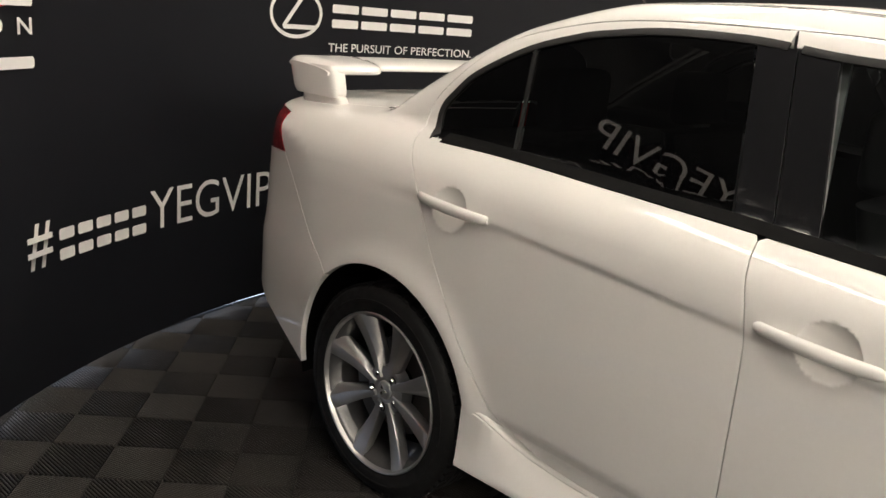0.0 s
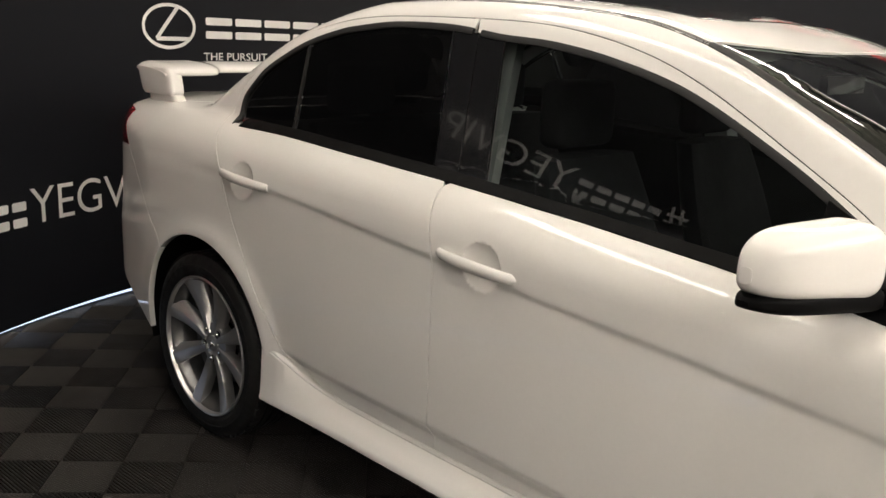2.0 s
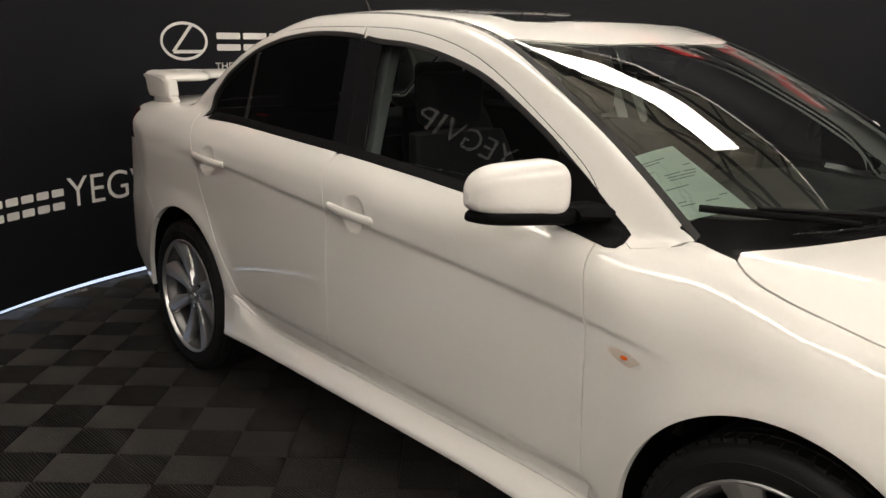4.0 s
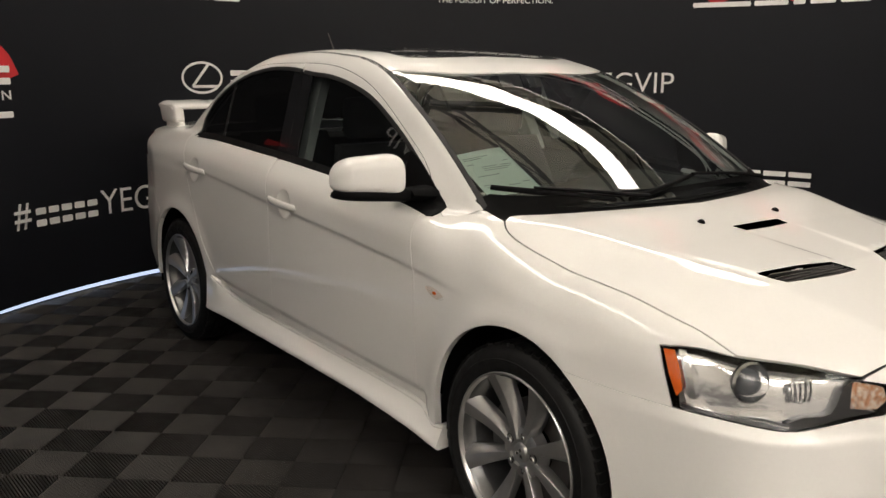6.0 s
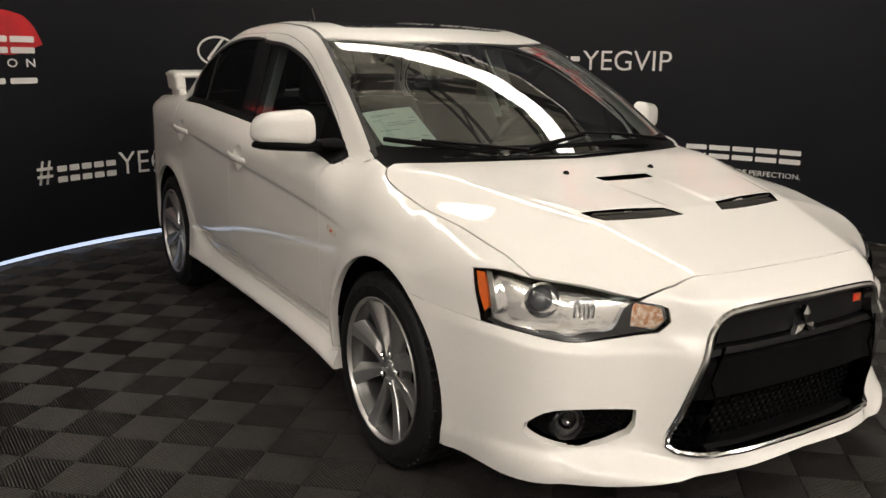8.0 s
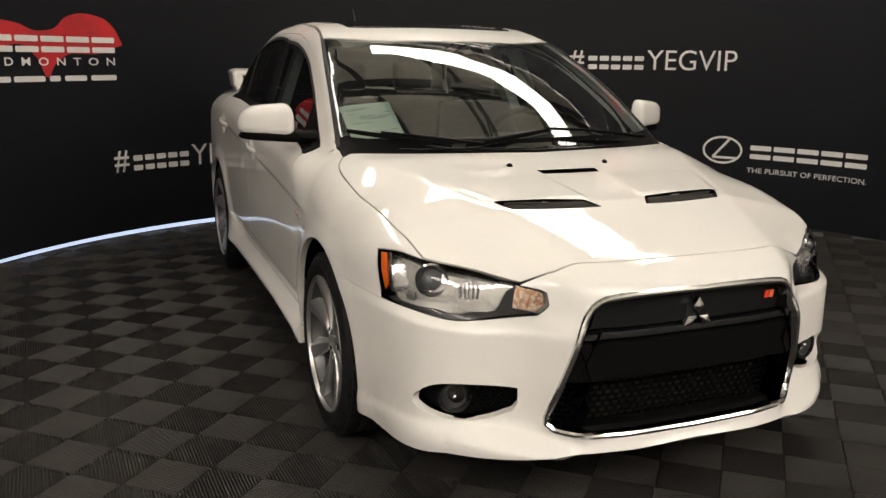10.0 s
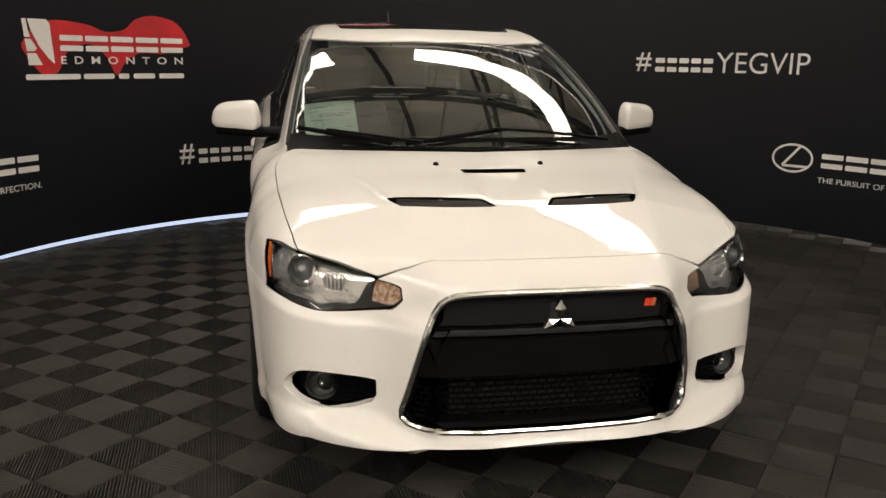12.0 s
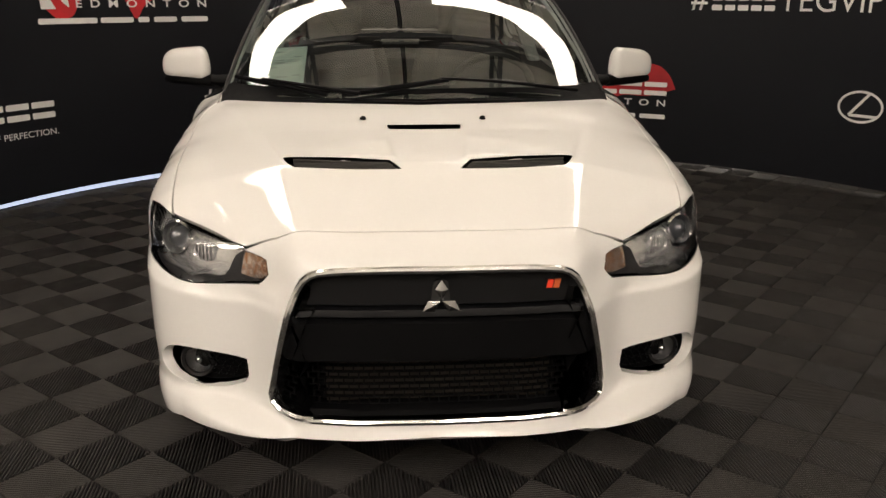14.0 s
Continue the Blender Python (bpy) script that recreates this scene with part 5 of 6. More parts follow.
    lathe(bm, [(0.036, 0.002), (0.031, -0.012), (0.016, -0.024), (0.0005, -0.028)], 30, m)
    part("fog_reflector", bm, ALLOY_DARK, fog)
    bm = bmesh.new()
    lathe(bm, [(0.010, -0.02), (0.010, 0.0), (0.006, 0.006), (0.0005, 0.008)], 20, m)
    part("fog_bulb_cap", bm, CHROME, fog)
    bm = bmesh.new()
    lathe(bm, [(0.038, 0.005), (0.026, 0.011), (0.0005, 0.014)], 30, m)
    part("fog_lens", bm, GLASS_CLEAR, fog).visible_shadow = False
    for i in range(3):
        for j in range(5):
            p, d = at(2.128 - 0.012 * j, 0.535 + 0.020 * j + (0.010 if i % 2 else 0), 0.340 + 0.024 * i, 0.044)
            bm = bmesh.new()
            lathe(bm, [(0.0125, 0.0), (0.0125, 0.006), (0.0095, 0.006), (0.0095, 0.0)], 6, Matrix.Translation(p) @ d.to_track_quat("Y", "Z").to_matrix().to_4x4())
            part("mesh_cell", bm, BLACK_PLASTIC, fog, smooth=False)

    # tail lamp
    tl = ring_of(lamp_tail_top, lamp_tail_out, tail_low[::-1])
    panel("tail_lamp", RED_LENS, car, tl, "red tail lamp", way="rear", step=0.03, depth=0.02, flip=fl)

    # hood vent louvres
    ventp = panel("hood_vent", UNDER, hood, vent, "black louvred hood vent", way="top", step=0.04, inset=0.022, depth=-0.021, flip=fl, gap=0.0)
    for i in range(5):
        bm = bmesh.new()
        rr = []
        for y in np.linspace(0.122 - 0.006 * i, 0.398 - 0.002 * i, 10):
            x = 1.822 + 0.0100 * i - 0.085 * (y - 0.11) * (1 - 0.16 * i)
            zt = float(snap([(x, y, 0)], "top")[0][2])
            rr.append([(x - 0.006, side * y, zt - 0.013), (x + 0.005, side * y, zt - 0.003), (x + 0.0065, side * y, zt - 0.005), (x - 0.0045, side * y, zt - 0.0155)])
        loft(bm, rr)
        bmesh.ops.recalc_face_normals(bm, faces=bm.faces)
        part("louvre", bm, LOUVRE, ventp, smooth=False)
    # raised lip behind the vent's inner end and washer jets
    bm = bmesh.new()
    jx, jy = 1.434, 0.199
    jz = float(snap([(jx, jy, 0)], "top")[0][2])
    bmesh.ops.create_uvsphere(bm, u_segments=12, v_segments=8, radius=1, matrix=Matrix.Translation((jx, side * jy, jz)) @ Matrix.Diagonal((0.013, 0.011, 0.011, 1)))
    part("washer_jet", bm, BLACK_PLASTIC, hood)

    # Sunk dark strips give hood and door gaps their shade; frame strips are rubber.
    for name, owner, ln, way, wd, sink in (("hood_gap_shade", hood, hood_front, "front", 0.014, -0.009), ("hood_gap_shade", hood, hood_edge, "top", 0.014, -0.009), ("door_seal_and_shade", door, seam_c[8:], "side", 0.010, -0.007), ("door_seal_and_shade", fdoor, seam_b, "side", 0.010, -0.007), ("door_seal_and_shade", fdoor, seam_a, "side", 0.010, -0.007), ("door_seal_and_shade", fdoor, cut(frame_line, 0.800, -0.372), "side", 0.0060, -0.0010), ("door_seal_and_shade", door, frame_line[6:int(np.argmin(np.abs(frame_line[:, 0] + 0.377)))], "side", 0.006, -0.001)):
        sub_band(name, ln, wd, SEAL, owner, way, lift=sink, depth=0.012, flip=fl)

# scoop pocket
scoop = panel("hood_scoop", UNDER, hood, whole(scoop_half), "black hood scoop opening", way="top", step=0.03, inset=0.028, depth=-0.027, gap=0.0)

# cowl: the black strip between hood and windscreen
bm = bmesh.new()
rr = []
for y in np.linspace(-0.722, 0.722, 40):
    a = abs(y)
    x_f = float(np.interp(a, cowl_line[:-2, 1], cowl_line[:-2, 0])) - 0.002
    x_b = float(np.interp(a, ws_low[:, 1], ws_low[:, 0])) - 0.045
    zf = float(snap([(x_f, a, 0)], "top")[0][2]) - 0.010
    zb = float(snap([(x_b, a, 0)], "top", cabin_skin)[0][2]) + 0.004
    rr.append([(x_f, y, zf - 0.03), (x_f, y, zf), (x_f - 0.04, y, zf + 0.006), (x_b, y, zb), (x_b, y, zb - 0.02)])
loft(bm, rr)
bmesh.ops.recalc_face_normals(bm, faces=bm.faces)
part("cowl", bm, BLACK_PLASTIC, car, "black plastic cowl below the windscreen")


def over_glass(x, y, up):
    p = snap([(x, y, 0)], "top", cabin_skin)
    return p[0] + normals(cabin_skin, p)[0] * up


for blade, arm in (([(0.985, -0.672), (1.050, -0.580), (1.125, -0.452), (1.195, -0.325)], [(1.060, -0.560), (1.143, -0.405), (1.225, -0.210)]), ([(1.207, -0.274), (1.196, -0.084), (1.157, 0.112)], [(1.167, 0.082), (1.154, 0.315), (1.106, 0.583)])):
    wiper = empty("wiper", "", "", car)
    bm = bmesh.new()
    sweep(bm, spline([over_glass(x, y, 0.012) for x, y in blade], 0.04), lambda s: 0.008 - 0.004 * abs(s - 0.4), 8, flat=1.3)
    part("wiper_blade", bm, BLACK_PLASTIC, wiper)
    bm = bmesh.new()
    sweep(bm, spline([over_glass(x, y, 0.026) for x, y in arm], 0.04), lambda s: 0.007 + 0.004 * s, 8, flat=0.7)
    part("wiper_arm", bm, BLACK_PLASTIC, wiper)

# ---- grille ----
grille = empty("grille", "", "", car)
full_g = whole(grille_hole_half)
bm = bmesh.new()
nn = normals(skin, full_g)
cen = full_g.mean(0)
rings = []
tang = np.roll(full_g, -2, 0) - np.roll(full_g, 2, 0)
for p, n_, tg in zip(full_g, nn, tang):
    inw = np.cross(n_, tg)
    inw = inw / np.linalg.norm(inw) * (1 if np.dot(inw, cen - p) > 0 else -1)
    rings.append([tuple(p + n_ * h - inw * o) for o, h in ((0.006, -0.006), (0.006, 0.004), (0.000, 0.009), (-0.007, 0.008), (-0.0125, 0.002), (-0.013, -0.03), (-0.004, -0.03))])
rings.append(rings[0])
loft(bm, rings, False)
bmesh.ops.remove_doubles(bm, verts=bm.verts, dist=1e-6)
bmesh.ops.recalc_face_normals(bm, faces=bm.faces)
part("chrome_surround", bm, CHROME, grille, "polished chrome surround")
panel("grille_back", UNDER, grille, full_g, way="front", step=0.04, inset=0.11, depth=-0.10, gap=-0.012)


def g_half(z):
    return float(np.interp(z, [0.283, 0.291, 0.308, 0.40, 0.54, 0.64, 0.680, 0.696], [0.30, 0.425, 0.446, 0.425, 0.390, 0.362, 0.328, 0.25]))


def across(name, z0, z1, deep0, deep1, material, label="", n=41, round_=0.01, parent=None):
    """A bar right across the grille opening, set back from the skin."""
    bm = bmesh.new()
    rr = []
    for i in range(n):
        s = -1 + 2 * i / (n - 1)
        sec = []
        for z, dp in ((z0, deep1), (z0, deep0 + round_), (z0 + round_ * 0.6, deep0), (z1 - round_ * 0.6, deep0 + 0.004), (z1, deep0 + round_), (z1, deep1)):
            y = s * (g_half(z) + 0.018)
            x = float(front_x(np.array([abs(y)]), np.array([z]))[0])
            sec.append((x - dp, y, z))
        rr.append(sec)
    loft(bm, rr)
    bmesh.ops.recalc_face_normals(bm, faces=bm.faces)
    return part(name, bm, material, parent or grille, label)


across("upper_panel", 0.582, 0.690, 0.040, 0.09, GRILLE_SATIN, "black upper grille panel", round_=0.02)
across("upper_bar", 0.566, 0.586, 0.018, 0.07, GRILLE_SATIN, round_=0.006)
across("bumper_beam", 0.440, 0.561, 0.016, 0.09, BLACK_PLASTIC, "black bumper beam", round_=0.018)
across("lower_sill", 0.284, 0.300, 0.03, 0.10, BLACK_PLASTIC, round_=0.008)
for i in range(7):
    z = 0.304 + 0.0185 * i
    across("mesh_bar", z, z + 0.004, 0.060, 0.072, BLACK_PLASTIC, n=13, round_=0.001)
bm = bmesh.new()
for i in range(7):
    for j in range(-15, 16):
        y = j * 0.0265 + (0.013 if i % 2 else 0)
        z = 0.306 + 0.0185 * i
        if abs(y) < g_half(z) - 0.02:
            x = float(front_x(np.array([abs(y)]), np.array([z]))[0]) - 0.066
            box(bm, (x - 0.005, y - 0.002, z), (x + 0.005, y + 0.002, z + 0.0185))
tagged(part("mesh_web", bm, BLACK_PLASTIC, grille, smooth=False), kind="stuff")
bm = bmesh.new()
box(bm, (2.160, -0.30, 0.30), (2.184, 0.30, 0.42), 0.004)
part("radiator", bm, mat("radiator_fins", (0.055, 0.046, 0.034), 0.6, 0.3, noise_amount=0.3, noise_scale=90), grille, "metal intercooler core", smooth=False)

# emblem mount and the three-part badge as plain diamonds
bm = bmesh.new()
rr = []
for s in np.linspace(-1, 1, 25):
    y = 0.110 * s
    k = max(0.0, 1 - abs(s)) ** 0.8
    x0 = 2.275 - 0.058
    rr.append([(x0 - 0.02, y, 0.598), (x0 + 0.004 + 0.036 * k, y, 0.602), (x0 + 0.002 + 0.028 * k, y, 0.602 + 0.050 * k + 0.006), (x0 - 0.02, y, 0.602 + 0.080 * k + 0.006)])
loft(bm, rr)
bmesh.ops.recalc_face_normals(bm, faces=bm.faces)
part("emblem_mount", bm, SATIN_BLACK, grille)
for q in (90, 210, 330):
    bm = bmesh.new()
    L, W = 0.055, 0.027
    c, s_ = math.cos(radians(q)), math.sin(radians(q))
    cy_, cz_ = 0.0, 0.611
    pts = [(0.003, 0.0), (L / 2 + 0.002, W * 0.62), (L, 0.0), (L / 2 + 0.002, -W * 0.62)]
    f_ = [bm.verts.new((2.273, cy_ + u * c - v * s_, cz_ + u * s_ + v * c)) for u, v in pts]
    b_ = [bm.verts.new((2.258, cy_ + u * c - v * s_, cz_ + u * s_ + v * c)) for u, v in pts]
    top_ = bm.verts.new((2.279, cy_ + (L / 2) * c, cz_ + (L / 2) * s_))
    for i in range(4):
        j = (i + 1) % 4
        bm.faces.new((f_[i], f_[j], top_))
        bm.faces.new((b_[i], b_[j], f_[j], f_[i]))
    bmesh.ops.recalc_face_normals(bm, faces=bm.faces)
    part("emblem_diamond", bm, BADGE_CHROME, grille, smooth=False)
RED_BADGE = mat("red_badge", (0.75, 0.05, 0.02), 0.35, noise_amount=0.05)
ORANGE_BADGE = mat("orange_badge", (0.62, 0.13, 0.04), 0.35, noise_amount=0.05)
for i, mm in ((0, RED_BADGE), (1, ORANGE_BADGE)):
    bm = bmesh.new()
    y = 0.272 + 0.018 * i
    loft(bm, [[(x, y, 0.627), (x, y + 0.015, 0.627), (x, y + 0.020, 0.649), (x, y + 0.005, 0.649)] for x in (2.205, 2.236)])
    bmesh.ops.recalc_face_normals(bm, faces=bm.faces)
    part("grille_badge", bm, mm, grille, "small red and orange stripe badge", smooth=False)

# ---- rear wing ----
wing = empty("rear_wing", "", "", car)
bm = bmesh.new()
rr = []
for y in np.linspace(-0.660, 0.660, 67):
    e = abs(y) / 0.660
    q = min(1.0, max(0.0, (abs(y) - 0.36) / 0.10))
    q = q * q * (3 - 2 * q)
    end = max(0.0, (e - 0.93) / 0.07)
    front, back = -1.955 + 0.10 * q - 0.02 * end ** 2, -2.140 + 0.025 * q * e + 0.02 * end ** 2
    zc, thick = 1.216 + 0.004 * (1 - e * e) - 0.010 * end ** 2, (0.034 + 0.012 * q) * (1 - 0.45 * end ** 2.5)
    xc, ch = (front + back) / 2, (front - back) / 2
    rr.append([(xc + ch * math.copysign(abs(math.cos(k)) ** 0.8, math.cos(k)), y, zc + thick / 2 * math.copysign(abs(math.sin(k)) ** 0.75, math.sin(k)) - 0.010 * math.cos(k)) for k in np.linspace(0, 2 * math.pi, 24, endpoint=False)])
loft(bm, rr)
bmesh.ops.recalc_face_normals(bm, faces=bm.faces)
part("wing_blade", bm, PAINT, wing, "white wing blade")
for side in (1, -1):
    for name, z0, z1, xa, xb, xc, xd, y0, y1 in (("wing_stand", 1.122, 1.222, -2.075, -1.835, -2.112, -1.862, 0.590, 0.660), ("wing_foot", 1.060, 1.128, -2.03, -1.80, -2.04, -1.835, 0.596, 0.648)):
        bm = bmesh.new()
        rr = []
        for s in np.linspace(0, 1, 14):
            q = 1 - 0.10 * (2 * s - 1) ** 6
            x0, x1 = xa + (xc - xa) * s, xb + (xd - xb) * s
            rr.append([((x0 + x1) / 2 + q * (x1 - x0) / 2 * math.copysign(abs(math.cos(k)) ** 0.42, math.cos(k)), side * ((y0 + y1) / 2 + q * (y1 - y0) / 2 * math.copysign(abs(math.sin(k)) ** 0.42, math.sin(k))), z0 + (z1 - z0) * s) for k in np.linspace(0, 2 * math.pi, 28, endpoint=False)])
        loft(bm, rr)
        bmesh.ops.recalc_face_normals(bm, faces=bm.faces)
        part(name, bm, PAINT, wing, "white wing end stand")

bm = bmesh.new()
sweep(bm, [(-1.07, 0, 1.40), (-1.12, 0, 1.475), (-1.21, 0, 1.615)], lambda s: 0.006 - 0.0035 * s, 8)
part("antenna", bm, LOUVRE, car, "short dark grey roof antenna")


# ---- wheels ----
def wheel():
    w = empty("wheel", "", "", car)
    bm = bmesh.new()
    tyre = [(0.238, -0.10), (0.246, -0.107), (0.268, -0.112), (0.296, -0.109), (0.314, -0.099), (0.3225, -0.082)]
    for i in range(5):
        y = -0.066 + 0.033 * i
        tyre += [(0.325, y - 0.0115), (0.325, y + 0.0115), (0.318, y + 0.0135), (0.318, y + 0.0195)]
    tyre = tyre[:-2] + [(0.3225, 0.082), (0.314, 0.099), (0.299, 0.1085), (0.2845, 0.1115), (0.2835, 0.113), (0.2795, 0.113), (0.2785, 0.1118), (0.262, 0.112), (0.250, 0.108), (0.2445, 0.103), (0.238, 0.098)]
    lathe(bm, tyre, 72)
    bmesh.ops.recalc_face_normals(bm, faces=bm.faces)
    tyre_ob = part("tyre", bm, RUBBER, w, "black low-profile tyre")
    bm = bmesh.new()
    for i in range(64):
        m = Matrix.Rotation(2 * math.pi * i / 64, 4, "Y")
        for yy, tw in ((0.074, 0.10), (-0.074, -0.10)):
            box(bm, (0.306, yy - 0.019, -0.0115), (0.3262, yy + 0.019, 0.0115), 0.0, m @ Matrix.Translation((0, 0, 0)) @ Matrix.Rotation(tw, 4, "X"))
    tagged(part("tread", bm, RUBBER, tyre_ob, smooth=False), kind="stuff")
    bm = bmesh.new()
    lathe(bm, [(0.2355, 0.096), (0.240, 0.1005), (0.2445, 0.104), (0.2455, 0.1085), (0.2425, 0.1115), (0.2385, 0.110), (0.2335, 0.098)], 72)
    bmesh.ops.recalc_face_normals(bm, faces=bm.faces)
    part("rim", bm, ALLOY, w, "silver alloy rim")
    bm = bmesh.new()
    lathe(bm, [(0.238, -0.10), (0.228, -0.095), (0.212, -0.06), (0.208, 0.02), (0.214, 0.060), (0.2145, 0.066), (0.226, 0.084), (0.2275, 0.090), (0.235, 0.097)], 72)
    bmesh.ops.recalc_face_normals(bm, faces=bm.faces)
    part("barrel", bm, ALLOY_DARK, w, "grey rim barrel")
    for i in range(8):
        q = 2 * math.pi * i / 8 + 0.12
        bm = bmesh.new()
        rr = []
        for s in np.linspace(0, 1, 12):
            r = 0.040 + 0.199 * s
            half_l, half_r = 0.012 + 0.031 * s ** 0.8, 0.012 + 0.010 * s + 0.017 * s * s
            y = 0.076 + 0.026 * s ** 1.3 - 0.006 * math.sin(math.pi * s)
            c, n_ = np.array((math.cos(q), math.sin(q))), np.array((-math.sin(q), math.cos(q)))
            sec = []
            for u, dy in ((-half_l, -0.016), (-half_l, -0.003), (-half_l * 0.92, 0.0), (0.001, 0.002), (0.004, 0.001), (half_r * 0.92, -0.016 - 0.006 * s), (half_r, -0.022 - 0.006 * s), (half_r * 0.9, -0.040), (-half_l * 0.8, -0.040)):
                pz = c * r + n_ * (u + 0.004 * math.sin(math.pi * s))
                sec.append((pz[0], y + dy, pz[1]))
            rr.append(sec)
        loft(bm, rr)
        bmesh.ops.recalc_face_normals(bm, faces=bm.faces)
        part("spoke", bm, ALLOY, w, "silver blade spoke")
    bm = bmesh.new()
    lathe(bm, [(0.0005, 0.074), (0.024, 0.074), (0.028, 0.071), (0.030, 0.066), (0.056, 0.072), (0.075, 0.066), (0.080, 0.030)], 48)
    bmesh.ops.recalc_face_normals(bm, faces=bm.faces)
    part("hub", bm, ALLOY, w)
    for i in range(5):
        q = 2 * math.pi * i / 5 + 0.3
        bm = bmesh.new()
        m = Matrix.Translation((0.054 * math.cos(q), 0.068, 0.054 * math.sin(q)))
        lathe(bm, [(0.0145, 0.0035), (0.0125, 0.0055), (0.0115, -0.01), (0.0005, -0.01)], 20, m)
        part("lug_hole", bm, UNDER, w)
        bm = bmesh.new()
        lathe(bm, [(0.0005, 0.012), (0.006, 0.011), (0.0085, 0.007), (0.0085, -0.01)], 6, m)
        part("lug_nut", bm, CHROME, w, smooth=False)
    for q in (90, 210, 330):
        bm = bmesh.new()
        c, s_ = math.cos(radians(q)), math.sin(radians(q))
        loft(bm, [[(u * c - v * s_, h, u * s_ + v * c) for u, v in ((0.001, 0), (0.010, 0.005), (0.019, 0), (0.010, -0.005))] for h in (0.072, 0.0765)])
        bmesh.ops.recalc_face_normals(bm, faces=bm.faces)
        part("cap_diamond", bm, CHROME, w, smooth=False)
    bm = bmesh.new()
    lathe(bm, [(0.07, 0.01), (0.148, 0.012), (0.150, 0.008), (0.150, -0.012), (0.07, -0.012)], 48)
    bmesh.ops.recalc_face_normals(bm, faces=bm.faces)
    part("brake_disc", bm, BRAKE, w)
    bm = bmesh.new()
    rr = []
    for q in np.linspace(-0.5, 0.5, 9):
        rr.append([(r * math.cos(q), y, r * math.sin(q)) for r, y in ((0.105, -0.04), (0.105, 0.035), (0.165, 0.035), (0.172, 0.0), (0.165, -0.04))])
    loft(bm, rr)
    bmesh.ops.recalc_face_normals(bm, faces=bm.faces)
    part("brake_caliper", bm, ALLOY_DARK, w)
    bm = bmesh.new()
    lathe(bm, [(0.19, -0.09), (0.19, -0.03), (0.05, -0.03)], 32)
    part("backing_plate", bm, UNDER, w)
    return w


first = wheel()
TRACK, TRACK_R = 0.762, 0.748
spots = [(AXLE_F, TRACK, 0.0, 10), (AXLE_R, TRACK_R, 0.0, 40), (AXLE_F, -TRACK, 180.0, -17), (AXLE_R, -TRACK_R, 180.0, 30.5)]
for i, (x, y, turn, spin) in enumerate(spots):
    m = Matrix.Translation((x, y, WHEEL_R)) @ Matrix.Rotation(radians(turn), 4, "Z") @ Matrix.Rotation(radians(spin), 4, "Y")
    if i == 0:
        first.matrix_basis = m
    else:
        copy_thing(first, m)

# ---- underbody and cabin ----
bm = bmesh.new()
box(bm, (-1.78, -0.60, 0.20), (2.0, 0.60, 0.34), 0.03)
part("underbody", bm, UNDER, car)
bm = bmesh.new()
box(bm, (-0.92, -0.715, 0.22), (0.93, 0.715, 0.32), 0.02)
part("sill_floor", bm, UNDER, car)
bm = bmesh.new()
box(bm, (0.95, -0.60, 0.34), (1.02, 0.60, 0.93), 0.01)
part("firewall", bm, UNDER, car)
bm = bmesh.new()
box(bm, (1.02, -0.60, 0.50), (1.95, 0.60, 0.70), 0.03)
part("engine_cover", bm, UNDER, car)
bm = bmesh.new()
box(bm, (-2.0, -0.58, 0.40), (-1.05, 0.58, 0.98), 0.03)
part("boot_tub", bm, UNDER, car)
bm = bmesh.new()
rr = []
for y in np.linspace(-0.69, 0.69, 24):
    c = 1 - (y / 0.69) ** 2
    hump = 0.035 * math.exp(-((y - 0.36) / 0.16) ** 2)
    rr.append([(1.08 + 0.06 * c, y, 0.90), (1.04 + 0.06 * c, y, 0.955 + 0.01 * c), (0.70, y, 0.965 + 0.02 * c + hump), (0.56, y, 0.945 + 0.02 * c + hump), (0.52, y, 0.88), (0.60, y, 0.60), (0.80, y, 0.50), (1.0, y, 0.5)])
loft(bm, rr)
bmesh.ops.recalc_face_normals(bm, faces=bm.faces)
part("dashboard", bm, DASH, car, "black dashboard")
sw = empty("steering_wheel", "", "", car)
m = Matrix.Translation((0.44, 0.36, 0.93)) @ Matrix.Rotation(radians(-64), 4, "Y")
bm = bmesh.new()
sweep(bm, [m @ Vector((0.185 * math.cos(q), 0.185 * math.sin(q), 0)) for q in np.linspace(0, 2 * math.pi, 40, endpoint=False)], 0.016, 8, closed=True)
part("wheel_ring", bm, DASH, sw)
bm = bmesh.new()
box(bm, (-0.06, -0.17, -0.02), (0.05, 0.17, 0.02), 0.012, m)
part("wheel_boss", bm, DASH, sw)


def seat(x, y, wide, parent):
    s = empty("seat", "", "", parent)
    bm = bmesh.new()
    box(bm, (x - 0.02, y - wide, 0.42), (x + 0.50, y + wide, 0.58), 0.05, seg=4)
    part("cushion", bm, SEAT, s)
    bm = bmesh.new()
    rr = []
    for q in np.linspace(0, 1, 12):
        zz = 0.50 + 0.60 * q
        xx = x + 0.02 - 0.20 * q
        hw = wide * (1 - 0.20 * max(0, (q - 0.55) / 0.45) ** 1.5)
        th = 0.075 * (1 - 0.35 * q)
        rr.append([(xx + th * math.copysign(abs(math.cos(k)) ** 0.6, math.cos(k)) + 0.03 * abs(math.sin(k)) ** 3, y + hw * math.copysign(abs(math.sin(k)) ** 0.6, math.sin(k)), zz) for k in np.linspace(0, 2 * math.pi, 22, endpoint=False)])
    loft(bm, rr)
    bmesh.ops.recalc_face_normals(bm, faces=bm.faces)
    part("backrest", bm, SEAT, s)
    bm = bmesh.new()
    box(bm, (x - 0.24, y - 0.13, 1.12), (x - 0.15, y + 0.13, 1.30), 0.04, seg=4)
    part("headrest", bm, SEAT, s)


